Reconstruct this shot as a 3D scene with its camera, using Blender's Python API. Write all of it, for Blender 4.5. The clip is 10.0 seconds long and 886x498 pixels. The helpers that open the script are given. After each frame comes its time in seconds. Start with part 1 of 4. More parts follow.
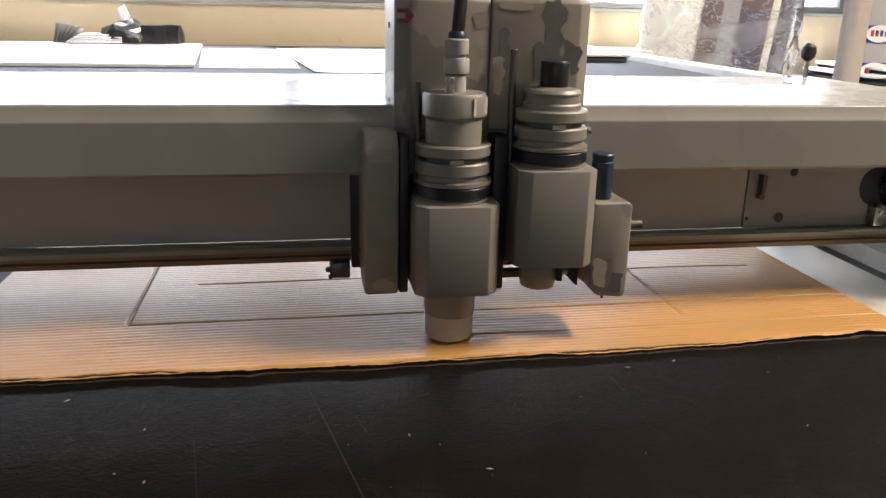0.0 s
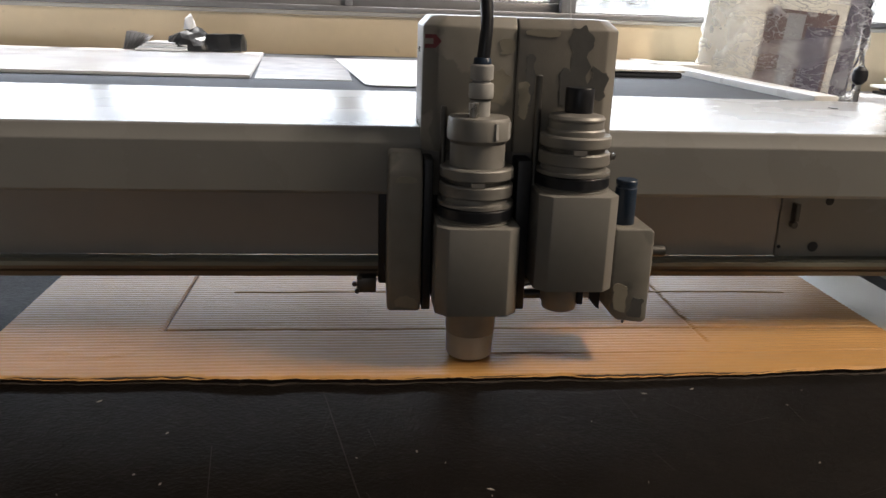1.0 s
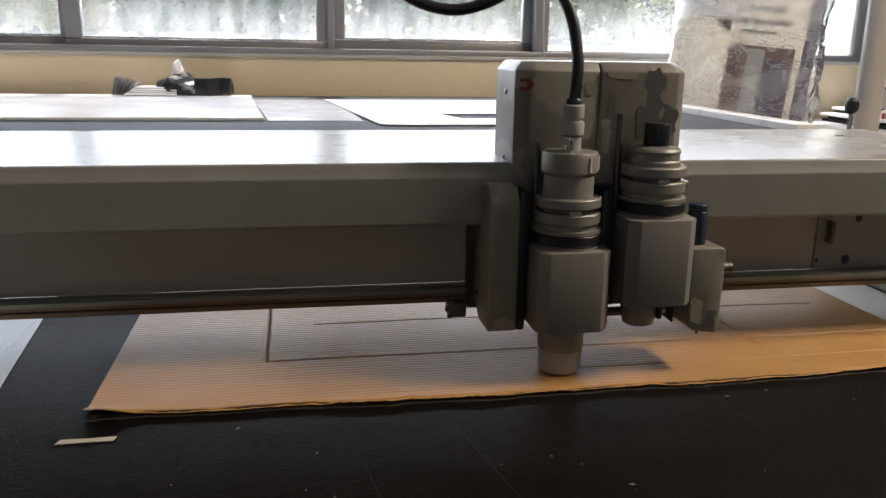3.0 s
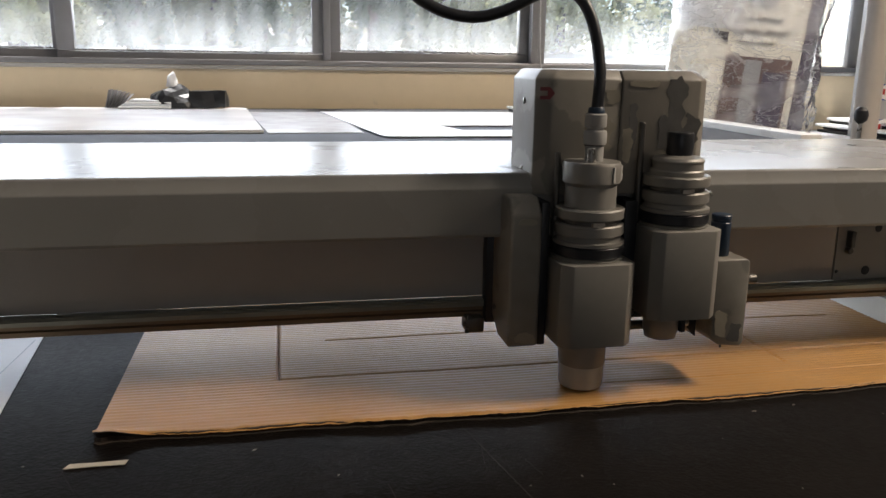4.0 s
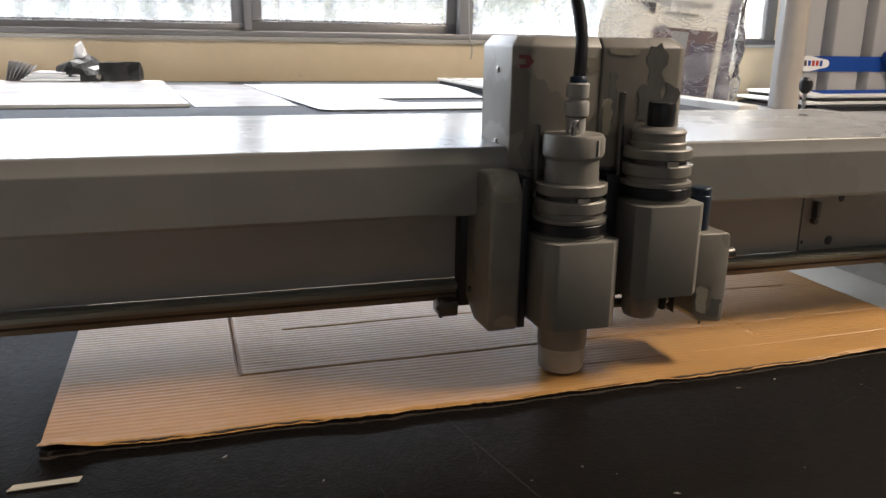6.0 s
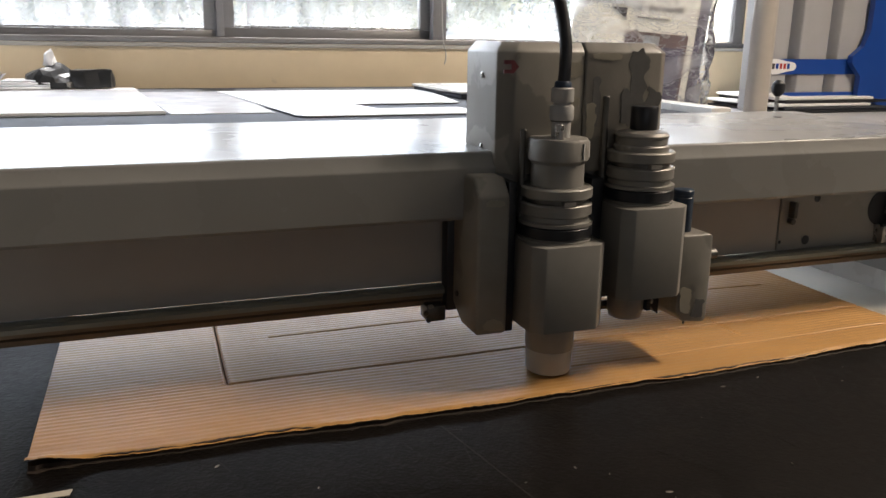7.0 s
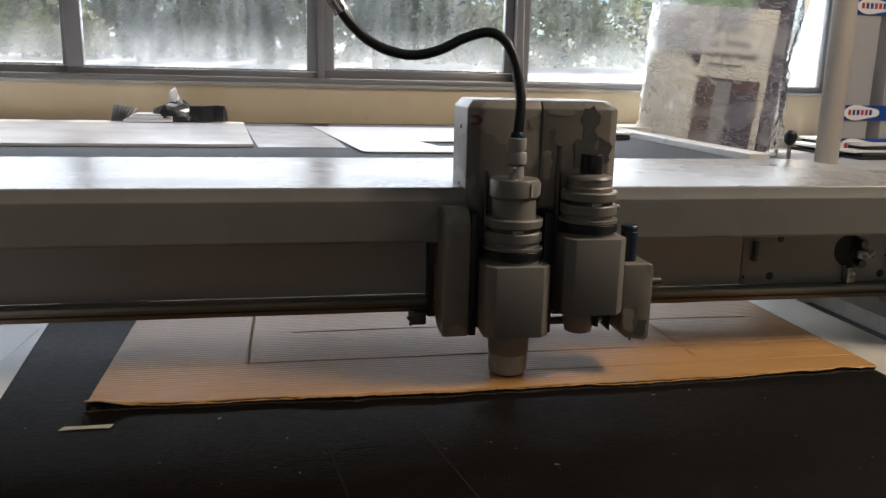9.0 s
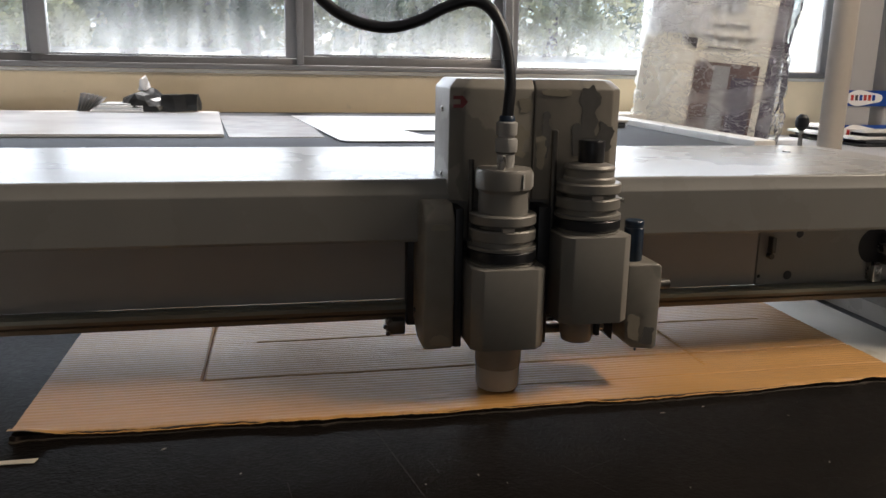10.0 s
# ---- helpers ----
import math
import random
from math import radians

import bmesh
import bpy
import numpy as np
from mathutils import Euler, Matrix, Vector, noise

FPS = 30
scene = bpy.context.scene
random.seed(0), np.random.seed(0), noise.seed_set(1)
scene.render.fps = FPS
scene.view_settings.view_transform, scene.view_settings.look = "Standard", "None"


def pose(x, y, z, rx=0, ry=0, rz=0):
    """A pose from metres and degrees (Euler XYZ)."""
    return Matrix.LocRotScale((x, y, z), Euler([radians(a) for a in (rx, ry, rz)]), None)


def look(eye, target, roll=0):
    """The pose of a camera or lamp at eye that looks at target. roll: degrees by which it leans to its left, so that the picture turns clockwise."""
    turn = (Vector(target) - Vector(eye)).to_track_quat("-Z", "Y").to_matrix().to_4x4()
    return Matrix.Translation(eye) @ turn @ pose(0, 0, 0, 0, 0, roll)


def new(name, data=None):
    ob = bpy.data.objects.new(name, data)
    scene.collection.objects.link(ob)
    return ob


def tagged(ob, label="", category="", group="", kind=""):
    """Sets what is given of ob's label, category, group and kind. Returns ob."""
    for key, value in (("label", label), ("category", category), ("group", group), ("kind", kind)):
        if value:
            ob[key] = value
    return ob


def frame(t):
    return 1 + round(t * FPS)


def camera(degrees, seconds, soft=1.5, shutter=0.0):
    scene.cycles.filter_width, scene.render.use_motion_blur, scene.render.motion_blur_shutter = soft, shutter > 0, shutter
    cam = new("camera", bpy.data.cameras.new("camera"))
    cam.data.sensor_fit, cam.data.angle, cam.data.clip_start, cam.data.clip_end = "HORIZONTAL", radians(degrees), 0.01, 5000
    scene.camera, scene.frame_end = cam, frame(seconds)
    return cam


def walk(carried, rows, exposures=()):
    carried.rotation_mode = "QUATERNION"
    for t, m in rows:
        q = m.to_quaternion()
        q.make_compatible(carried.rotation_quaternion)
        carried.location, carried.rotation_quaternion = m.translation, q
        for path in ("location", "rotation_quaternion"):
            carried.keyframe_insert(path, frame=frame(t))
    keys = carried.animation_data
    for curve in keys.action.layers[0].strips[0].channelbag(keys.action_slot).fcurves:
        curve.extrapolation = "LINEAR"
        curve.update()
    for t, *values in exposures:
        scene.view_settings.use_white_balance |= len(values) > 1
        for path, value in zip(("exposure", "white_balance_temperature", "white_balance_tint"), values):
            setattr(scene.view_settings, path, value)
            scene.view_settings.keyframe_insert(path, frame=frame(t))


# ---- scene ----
cam = camera(58.0, 10.0)
PATH = [
    (0, (0.127, 0.053, 1.14), (0.475, 1.934, 0.554), 1.3),
    (0.5, (0.132, 0.041, 1.16), (0.441, 1.935, 0.598), 1.5),
    (1, (0.159, 0.038, 1.157), (0.355, 1.943, 0.58), 1.9),
    (1.5, (0.164, 0.01, 1.172), (0.256, 1.924, 0.598), 1.9),
    (2, (0.113, 0.003, 1.178), (0.301, 1.917, 0.628), 1.2),
    (2.5, (0.042, -0.002, 1.167), (0.345, 1.906, 0.648), 0.9),
    (4, (-0.019, 0.024, 1.157), (0.366, 1.933, 0.7), 0.8),
    (4.5, (-0.04, 0.069, 1.132), (0.383, 1.966, 0.661), 0.7),
    (5, (-0.046, 0.087, 1.138), (0.414, 1.964, 0.623), 1.4),
    (5.5, (-0.051, 0.083, 1.15), (0.474, 1.941, 0.628), 1.3),
    (7, (-0.074, 0.086, 1.151), (0.584, 1.907, 0.647), 0.7),
    (7.5, (-0.06, 0.054, 1.159), (0.565, 1.888, 0.664), 1.0),
    (8, (-0.023, -0.013, 1.171), (0.521, 1.848, 0.682), 0.7),
    (8.5, (0.019, -0.084, 1.183), (0.441, 1.818, 0.733), 0.8),
    (9, (0.024, -0.107, 1.178), (0.39, 1.811, 0.748), 1.3),
    (9.5, (0.055, -0.094, 1.167), (0.408, 1.826, 0.73), 1.1),
    (10, (0.053, -0.007, 1.164), (0.442, 1.903, 0.713), 1.0),
]
walk(cam, [(t, look(eye, target, roll)) for t, eye, target, roll in PATH],
     [(t, stops, 6200, 13) for t, stops in ((0.0, 1.42), (0.5, 1.0), (1.0, 0.68), (2.5, 0.58), (4.0, 0.55), (4.5, 0.5), (5.5, 0.84), (7.0, 0.78), (8.0, 0.66), (8.5, 0.48), (9.0, 0.16), (10.0, 0.38))])

# ---- light ----
world = bpy.data.worlds.new("sky")
scene.world = world
world.use_nodes = True
sky = world.node_tree.nodes.new("ShaderNodeTexSky")
sky.sky_type = "NISHITA"
sky.sun_disc = False
sky.sun_elevation, sky.sun_rotation = radians(69), radians(9)
world.node_tree.links.new(sky.outputs[0], world.node_tree.nodes["Background"].inputs[0])
world.node_tree.nodes["Background"].inputs[1].default_value = 0.15


def lamp(name, kind, m, energy, colour, **more):
    data = bpy.data.lights.new(name, kind)
    data.energy, data.color = energy, colour
    for key, value in more.items():
        if key == "size":
            data.shape, data.size, data.size_y = "RECTANGLE", value[0], value[1]
        if key == "angle":
            data.angle = radians(value)
    ob = new(name, data)
    ob.matrix_world = m
    return ob


lamp("sun", "SUN", look((1.0, 6, 13), (0.3, 1.5, 1)), 5.0, (1, 0.94, 0.85), angle=0.5)
# daylight in the window band behind the machine, and the warm ceiling light over the hall
lamp("window_daylight", "AREA", look((0.1, 2.50, 1.60), (0.1, 0.6, 0.80)), 40, (0.93, 0.96, 1.0), size=(3.6, 0.78))
lamp("ceiling_tube_light", "AREA", look((2.05, 0.40, 2.66), (0.95, 0.50, 1.1)), 43, (1.0, 0.83, 0.64), size=(0.6, 0.25))

# weak fill added from behind the camera to brighten the front faces
lamp("hall_fill_light", "AREA", look((-0.6, -4.12, 1.7), (0.2, 1.0, 1.1)), 5, (0.98, 0.98, 1.0), size=(2.6, 1.0))

# ---- materials ----


def material(name, colour, rough=0.5, metal=0.0, scale=40.0, vary=0.12, bump=0.1, stain=None, stain_at=0.62, coat=0.0, stretch=(1, 1, 1), spec=0.5, bumpscale=None):
    """A painted, cast or paper surface: colour that varies at two scales, fine relief, and stains or wear."""
    m = bpy.data.materials.new(name)
    m.use_nodes = True
    nodes, links = m.node_tree.nodes, m.node_tree.links
    shader = nodes["Principled BSDF"]
    where = nodes.new("ShaderNodeTexCoord")
    place = nodes.new("ShaderNodeMapping")
    place.inputs["Scale"].default_value = stretch
    links.new(where.outputs["Object"], place.inputs[0])
    fine, broad = nodes.new("ShaderNodeTexNoise"), nodes.new("ShaderNodeTexNoise")
    for tex, s, d in ((fine, scale, 6), (broad, scale / 9, 3)):
        tex.inputs["Scale"].default_value, tex.inputs["Detail"].default_value = s, d
        links.new(place.outputs[0], tex.inputs["Vector"])
    both = nodes.new("ShaderNodeMath")
    both.operation = "ADD"
    links.new(fine.outputs[0], both.inputs[0])
    links.new(broad.outputs[0], both.inputs[1])
    ramp = nodes.new("ShaderNodeMapRange")
    ramp.inputs[1].default_value, ramp.inputs[2].default_value = 0.6, 1.4
    ramp.inputs[3].default_value, ramp.inputs[4].default_value = 1 - vary, 1 + vary
    links.new(both.outputs[0], ramp.inputs[0])
    mix = nodes.new("ShaderNodeMix")
    mix.data_type, mix.blend_type = "RGBA", "MULTIPLY"
    mix.inputs["Factor"].default_value = 1.0
    mix.inputs["A"].default_value = (*colour, 1)
    links.new(ramp.outputs[0], mix.inputs["B"])
    out = mix.outputs["Result"]
    if stain:
        edge = nodes.new("ShaderNodeMapRange")
        edge.inputs[1].default_value, edge.inputs[2].default_value = stain_at, stain_at + 0.03
        worn = nodes.new("ShaderNodeTexNoise")
        worn.inputs["Scale"].default_value, worn.inputs["Detail"].default_value = scale / 3, 5
        links.new(place.outputs[0], worn.inputs["Vector"])
        links.new(worn.outputs[0], edge.inputs[0])
        over = nodes.new("ShaderNodeMix")
        over.data_type = "RGBA"
        links.new(edge.outputs[0], over.inputs["Factor"])
        links.new(out, over.inputs["A"])
        over.inputs["B"].default_value = (*stain, 1)
        out = over.outputs["Result"]
    links.new(out, shader.inputs["Base Color"])
    rr = nodes.new("ShaderNodeMapRange")
    rr.inputs[3].default_value, rr.inputs[4].default_value = max(rough - 0.12, 0.03), min(rough + 0.12, 1)
    links.new(fine.outputs[0], rr.inputs[0])
    links.new(rr.outputs[0], shader.inputs["Roughness"])
    shader.inputs["Metallic"].default_value = metal
    shader.inputs["Specular IOR Level"].default_value = spec
    shader.inputs["Coat Weight"].default_value = coat
    if bump:
        rel = nodes.new("ShaderNodeBump")
        rel.inputs["Strength"].default_value, rel.inputs["Distance"].default_value = bump, 0.001
        tall = fine
        if bumpscale:
            tall = nodes.new("ShaderNodeTexNoise")
            tall.inputs["Scale"].default_value, tall.inputs["Detail"].default_value = bumpscale, 3
            links.new(place.outputs[0], tall.inputs["Vector"])
        links.new(tall.outputs[0], rel.inputs["Height"])
        links.new(rel.outputs[0], shader.inputs["Normal"])
    return m


BEIGE = material("beige_enamel", (0.275, 0.270, 0.252), 0.28, scale=9, vary=0.09, bump=0.05, bumpscale=600, spec=0.14)
WHITE = material("white_enamel", (0.62, 0.61, 0.58), 0.30, scale=14, vary=0.05, bump=0.10, bumpscale=500)
WORN = material("worn_beige_enamel", (0.235, 0.220, 0.188), 0.42, scale=40, vary=0.20, bump=0.10, bumpscale=700, stain=(0.170, 0.160, 0.138), stain_at=0.56)
WORN_RIGHT = material("peeling_beige_enamel", (0.215, 0.198, 0.168), 0.42, scale=46, vary=0.22, bump=0.11, bumpscale=700, stain=(0.140, 0.134, 0.120), stain_at=0.54, stretch=(1, 1, 0.55))
TOOL = material("anodised_tool_body", (0.235, 0.224, 0.200), 0.47, metal=0.2, scale=120, vary=0.06, bump=0.1, bumpscale=1500)
RING = material("satin_aluminium", (0.235, 0.224, 0.200), 0.50, metal=0.35, scale=90, vary=0.10, bump=0.1, stretch=(1, 1, 6))
NOZZLE = material("grey_nozzle", (0.28, 0.265, 0.24), 0.5, metal=0.2, scale=80, vary=0.12, bump=0.1)
NOZZLE_TIP = material("pale_nozzle_tip", (0.42, 0.41, 0.38), 0.55, scale=80, vary=0.1, bump=0.1)
BLACK = material("black_plastic", (0.012, 0.013, 0.016), 0.45, scale=60, vary=0.2, bump=0.1)
RUBBER = material("black_rubber", (0.010, 0.011, 0.014), 0.38, scale=80, vary=0.2, bump=0.06)
BLUE_PIN = material("dark_blue_plastic", (0.012, 0.028, 0.055), 0.4, scale=120, vary=0.15, bump=0.3, stretch=(1, 1, 5))
STEEL = material("steel", (0.42, 0.41, 0.39), 0.28, metal=1.0, scale=160, vary=0.12, bump=0.1)
DARK_STEEL = material("dark_steel", (0.12, 0.115, 0.105), 0.4, metal=0.8, scale=120, vary=0.2, bump=0.1)
COLLAR = material("white_plastic_collar", (0.36, 0.355, 0.335), 0.45, scale=60, vary=0.06, bump=0.05)
WEB = material("grey_beam_web", (0.35, 0.33, 0.30), 0.5, scale=18, vary=0.08, bump=0.10, bumpscale=700)
RAIL_STEEL = material("greenish_rail", (0.26, 0.27, 0.235), 0.35, metal=0.6, scale=60, vary=0.12, bump=0.1, stretch=(0.2, 1, 1))
BRONZE = material("brown_guide_rail", (0.20, 0.15, 0.10), 0.35, metal=0.5, scale=60, vary=0.15, bump=0.1, stretch=(0.2, 1, 1))
KRAFT = material("kraft_liner", (0.44, 0.240, 0.078), 0.38, scale=260, vary=0.12, bump=0.18, stretch=(0.25, 1, 1), spec=0.45, bumpscale=1400)
# near-black kraft: shade inside the ragged edge and the cuts, as colour
KRAFT_SHADE = material("shaded_board_edge", (0.030, 0.020, 0.013), 0.8, scale=300, vary=0.4, bump=0.5)
MAT = material("black_cutting_felt", (0.0052, 0.0040, 0.0032), 0.58, scale=150, vary=0.45, bump=0.8, bumpscale=330, stain=(0.0076, 0.0060, 0.0047), stain_at=0.58, spec=0.10)
MARGIN = material("pale_table_border", (0.60, 0.575, 0.50), 0.45, scale=26, vary=0.08, bump=0.12, bumpscale=500, stain=(0.48, 0.44, 0.36), stain_at=0.66)
DARK_TABLE = material("dark_blue_grey_table", (0.030, 0.034, 0.042), 0.75, scale=60, vary=0.15, bump=0.15)
CHALK = material("chalk_scratch", (0.022, 0.018, 0.015), 0.8, scale=300, vary=0.4, bump=0.2)
CRUMB = material("paper_crumb", (0.30, 0.27, 0.23), 0.8, scale=300, vary=0.3, bump=0.2)
TAPE = material("masking_tape", (0.55, 0.50, 0.40), 0.55, scale=120, vary=0.08, bump=0.15)
PAPER = material("white_sheet", (0.74, 0.74, 0.74), 0.5, scale=20, vary=0.03, bump=0.05)
GLOSSY = material("laminated_white_sheet", (0.78, 0.78, 0.78), 0.20, scale=6, vary=0.05, bump=0.05, bumpscale=6, spec=0.4)
GREYSHEET = material("pale_grey_sheet", (0.60, 0.62, 0.65), 0.22, scale=20, vary=0.03, bump=0.03, bumpscale=12, spec=0.4)
WALL = material("cream_wall_paint", (0.68, 0.565, 0.385), 0.6, scale=22, vary=0.05, bump=0.15, bumpscale=260, stain=(0.56, 0.47, 0.33), stain_at=0.70)
FRAME = material("grey_aluminium_frame", (0.22, 0.215, 0.215), 0.42, metal=0.4, scale=50, vary=0.08, bump=0.06)
PLASTER = material("white_plaster", (0.40, 0.385, 0.355), 0.8, scale=20, vary=0.06, bump=0.2)
CONCRETE = material("grey_concrete_floor", (0.22, 0.215, 0.205), 0.6, scale=20, vary=0.15, bump=0.2)
DARKBAG = material("black_crumpled_foil", (0.014, 0.015, 0.016), 0.38, scale=60, vary=0.4, bump=0.2, bumpscale=60)
CARTON = material("cream_carton", (0.82, 0.80, 0.72), 0.6, scale=30, vary=0.05, bump=0.06)
BROWNPRINT = material("brown_print", (0.16, 0.105, 0.095), 0.5, scale=36, vary=0.35, bump=0.05)
PURPLE = material("purple_print", (0.10, 0.085, 0.12), 0.5, scale=36, vary=0.25, bump=0.05)
GREENPRINT = material("green_print", (0.22, 0.38, 0.16), 0.5, scale=36, vary=0.15, bump=0.05)
INK = material("dark_ink", (0.06, 0.05, 0.05), 0.6, scale=60, vary=0.2, bump=0.0)
BLUE = material("blue_print", (0.010, 0.055, 0.28), 0.4, scale=30, vary=0.08, bump=0.05)
RED = material("red_print", (0.42, 0.035, 0.03), 0.45, scale=60, vary=0.1, bump=0.05)
CRIMSON = material("worn_crimson_sticker", (0.15, 0.026, 0.032), 0.5, scale=160, vary=0.4, bump=0.1)
YELLOW = material("yellow_enamel", (0.62, 0.42, 0.03), 0.4, scale=60, vary=0.1, bump=0.1)
STAND = material("grey_white_card", (0.38, 0.38, 0.385), 0.5, scale=24, vary=0.05, bump=0.08)
BARK = material("bark", (0.10, 0.075, 0.055), 0.9, scale=20, vary=0.3, bump=0.6)
LEAF = material("dark_conifer_foliage", (0.055, 0.100, 0.028), 0.7, scale=3, vary=0.4, bump=0.2)
LEAF_PALE = material("pale_shrub_foliage", (0.40, 0.40, 0.20), 0.7, scale=3, vary=0.4, bump=0.2)
GROUND = material("pale_dry_ground", (0.55, 0.53, 0.46), 0.9, scale=2, vary=0.2, bump=0.3)


def glass(name, rough=0.0, haze=0.0, tint=(0.96, 0.98, 0.98), low_haze=(0.0, 0.1, 0.0)):
    """Window glass with a film of dust: clear glass that lets light straight through, and a little pale scatter."""
    m = bpy.data.materials.new(name)
    m.use_nodes = True
    nodes, links = m.node_tree.nodes, m.node_tree.links
    nodes.remove(nodes["Principled BSDF"])
    clear, gloss, dust = nodes.new("ShaderNodeBsdfTransparent"), nodes.new("ShaderNodeBsdfGlossy"), nodes.new("ShaderNodeBsdfTranslucent")
    clear.inputs[0].default_value = (*tint, 1)
    gloss.inputs["Roughness"].default_value = 0.05 + rough
    dust.inputs[0].default_value = (0.85, 0.87, 0.86, 1)
    fres = nodes.new("ShaderNodeFresnel")
    fres.inputs[0].default_value = 1.45
    a, b = nodes.new("ShaderNodeMixShader"), nodes.new("ShaderNodeMixShader")
    where, place, streak, amount = nodes.new("ShaderNodeTexCoord"), nodes.new("ShaderNodeMapping"), nodes.new("ShaderNodeTexNoise"), nodes.new("ShaderNodeMapRange")
    place.inputs["Scale"].default_value = (11, 11, 2.0)
    streak.inputs["Scale"].default_value, streak.inputs["Detail"].default_value = 3, 6
    amount.inputs[1].default_value, amount.inputs[2].default_value = 0.35, 0.75
    amount.inputs[3].default_value, amount.inputs[4].default_value = haze * 0.4, min(haze * 1.8, 1)
    links.new(where.outputs["Object"], place.inputs[0])
    links.new(place.outputs[0], streak.inputs["Vector"])
    links.new(streak.outputs[0], amount.inputs[0])
    # pale haze that grows stronger towards the bottom of the pane
    split, low, both = nodes.new("ShaderNodeSeparateXYZ"), nodes.new("ShaderNodeMapRange"), nodes.new("ShaderNodeMath")
    links.new(where.outputs["Object"], split.inputs[0])
    links.new(split.outputs[2], low.inputs[0])
    low.interpolation_type = "SMOOTHSTEP"
    low.inputs[1].default_value, low.inputs[2].default_value = low_haze[0], low_haze[1]
    low.inputs[3].default_value, low.inputs[4].default_value = low_haze[2], 0.0
    drift = nodes.new("ShaderNodeMath")
    drift.operation = "MULTIPLY"
    links.new(low.outputs[0], drift.inputs[0])
    links.new(streak.outputs[0], drift.inputs[1])
    links.new(amount.outputs[0], both.inputs[0])
    links.new(drift.outputs[0], both.inputs[1])
    links.new(both.outputs[0], a.inputs[0])
    links.new(clear.outputs[0], a.inputs[1])
    links.new(dust.outputs[0], a.inputs[2])
    links.new(fres.outputs[0], b.inputs[0])
    links.new(a.outputs[0], b.inputs[1])
    links.new(gloss.outputs[0], b.inputs[2])
    links.new(b.outputs[0], nodes["Material Output"].inputs[0])
    return m


GLASS = glass("dusty_window_glass", haze=0.020, low_haze=(1.15, 1.32, 0.27))


def film(name):
    """Thin crumpled plastic: clear, with a sheen; crease highlights are drawn in as milky lines."""
    m = bpy.data.materials.new(name)
    m.use_nodes = True
    nodes, links = m.node_tree.nodes, m.node_tree.links
    nodes.remove(nodes["Principled BSDF"])
    clear, gloss, front, through_light = (nodes.new("ShaderNodeBsdf" + k) for k in ("Transparent", "Glossy", "Diffuse", "Translucent"))
    clear.inputs[0].default_value = (0.97, 0.98, 0.98, 1)
    gloss.inputs["Roughness"].default_value = 0.12
    front.inputs[0].default_value = through_light.inputs[0].default_value = (0.92, 0.93, 0.95, 1)
    where, slant = nodes.new("ShaderNodeTexCoord"), nodes.new("ShaderNodeMapping")
    slant.inputs["Rotation"].default_value = (0.3, 0.7, 0.2)
    slant.inputs["Scale"].default_value = (1.0, 1.0, 2.2)
    links.new(where.outputs["Object"], slant.inputs[0])

    def noise_at(scale, detail, twist):
        tex = nodes.new("ShaderNodeTexNoise")
        tex.inputs["Scale"].default_value, tex.inputs["Detail"].default_value, tex.inputs["Distortion"].default_value = scale, detail, twist
        links.new(slant.outputs[0], tex.inputs["Vector"])
        return tex

    def mapped(socket, a, b, c, d):
        node = nodes.new("ShaderNodeMapRange")
        for n, value in enumerate((a, b, c, d)):
            node.inputs[n + 1].default_value = value
        links.new(socket, node.inputs[0])
        return node.outputs[0]

    def summed(one, two, kind):
        node = nodes.new("ShaderNodeMath")
        node.operation = kind
        links.new(one, node.inputs[0])
        if two is not None:
            links.new(two, node.inputs[1])
        return node

    creases = noise_at(13, 5, 1.6)
    centred = summed(creases.outputs[0], None, "SUBTRACT")
    centred.inputs[1].default_value = 0.5
    ridge = summed(centred.outputs[0], None, "ABSOLUTE")
    # pale lines along the creases, painted highlights
    lines = mapped(ridge.outputs[0], 0.0, 0.045, 0.50, 0.0)
    veil = mapped(noise_at(5, 4, 0.6).outputs[0], 0.42, 0.66, 0.10, 0.46)
    amount = summed(lines, veil, "MAXIMUM")
    relief = nodes.new("ShaderNodeBump")
    relief.inputs["Strength"].default_value, relief.inputs["Distance"].default_value = 0.8, 0.006
    links.new(creases.outputs[0], relief.inputs["Height"])
    for node in (gloss, front):
        links.new(relief.outputs[0], node.inputs["Normal"])
    milk, body, coat = (nodes.new("ShaderNodeMixShader") for _ in range(3))
    milk.inputs[0].default_value = 0.65
    links.new(front.outputs[0], milk.inputs[1])
    links.new(through_light.outputs[0], milk.inputs[2])
    links.new(amount.outputs[0], body.inputs[0])
    links.new(clear.outputs[0], body.inputs[1])
    links.new(milk.outputs[0], body.inputs[2])
    fres = nodes.new("ShaderNodeFresnel")
    fres.inputs[0].default_value = 1.14
    links.new(fres.outputs[0], coat.inputs[0])
    links.new(body.outputs[0], coat.inputs[1])
    links.new(gloss.outputs[0], coat.inputs[2])
    links.new(coat.outputs[0], nodes["Material Output"].inputs[0])
    return m


FILM = film("clear_plastic_film")
PIPE = material("beige_pipe_paint", (0.40, 0.365, 0.32), 0.45, scale=30, vary=0.06, bump=0.08)

# ---- building helpers ----


def mesh_of(bm, name, mat, smooth=False):
    bmesh.ops.recalc_face_normals(bm, faces=bm.faces)
    me = bpy.data.meshes.new(name)
    bm.to_mesh(me)
    bm.free()
    me.materials.append(mat)
    if smooth:
        for p in me.polygons:
            p.use_smooth = True
        me.set_sharp_from_angle(angle=radians(35))
    return me


def thing(name, label, category, base=(0, 0, 0), group="", kind=""):
    ob = new(name)
    ob.empty_display_size = 0.02
    ob.location = base
    return tagged(ob, label, category, group, kind)


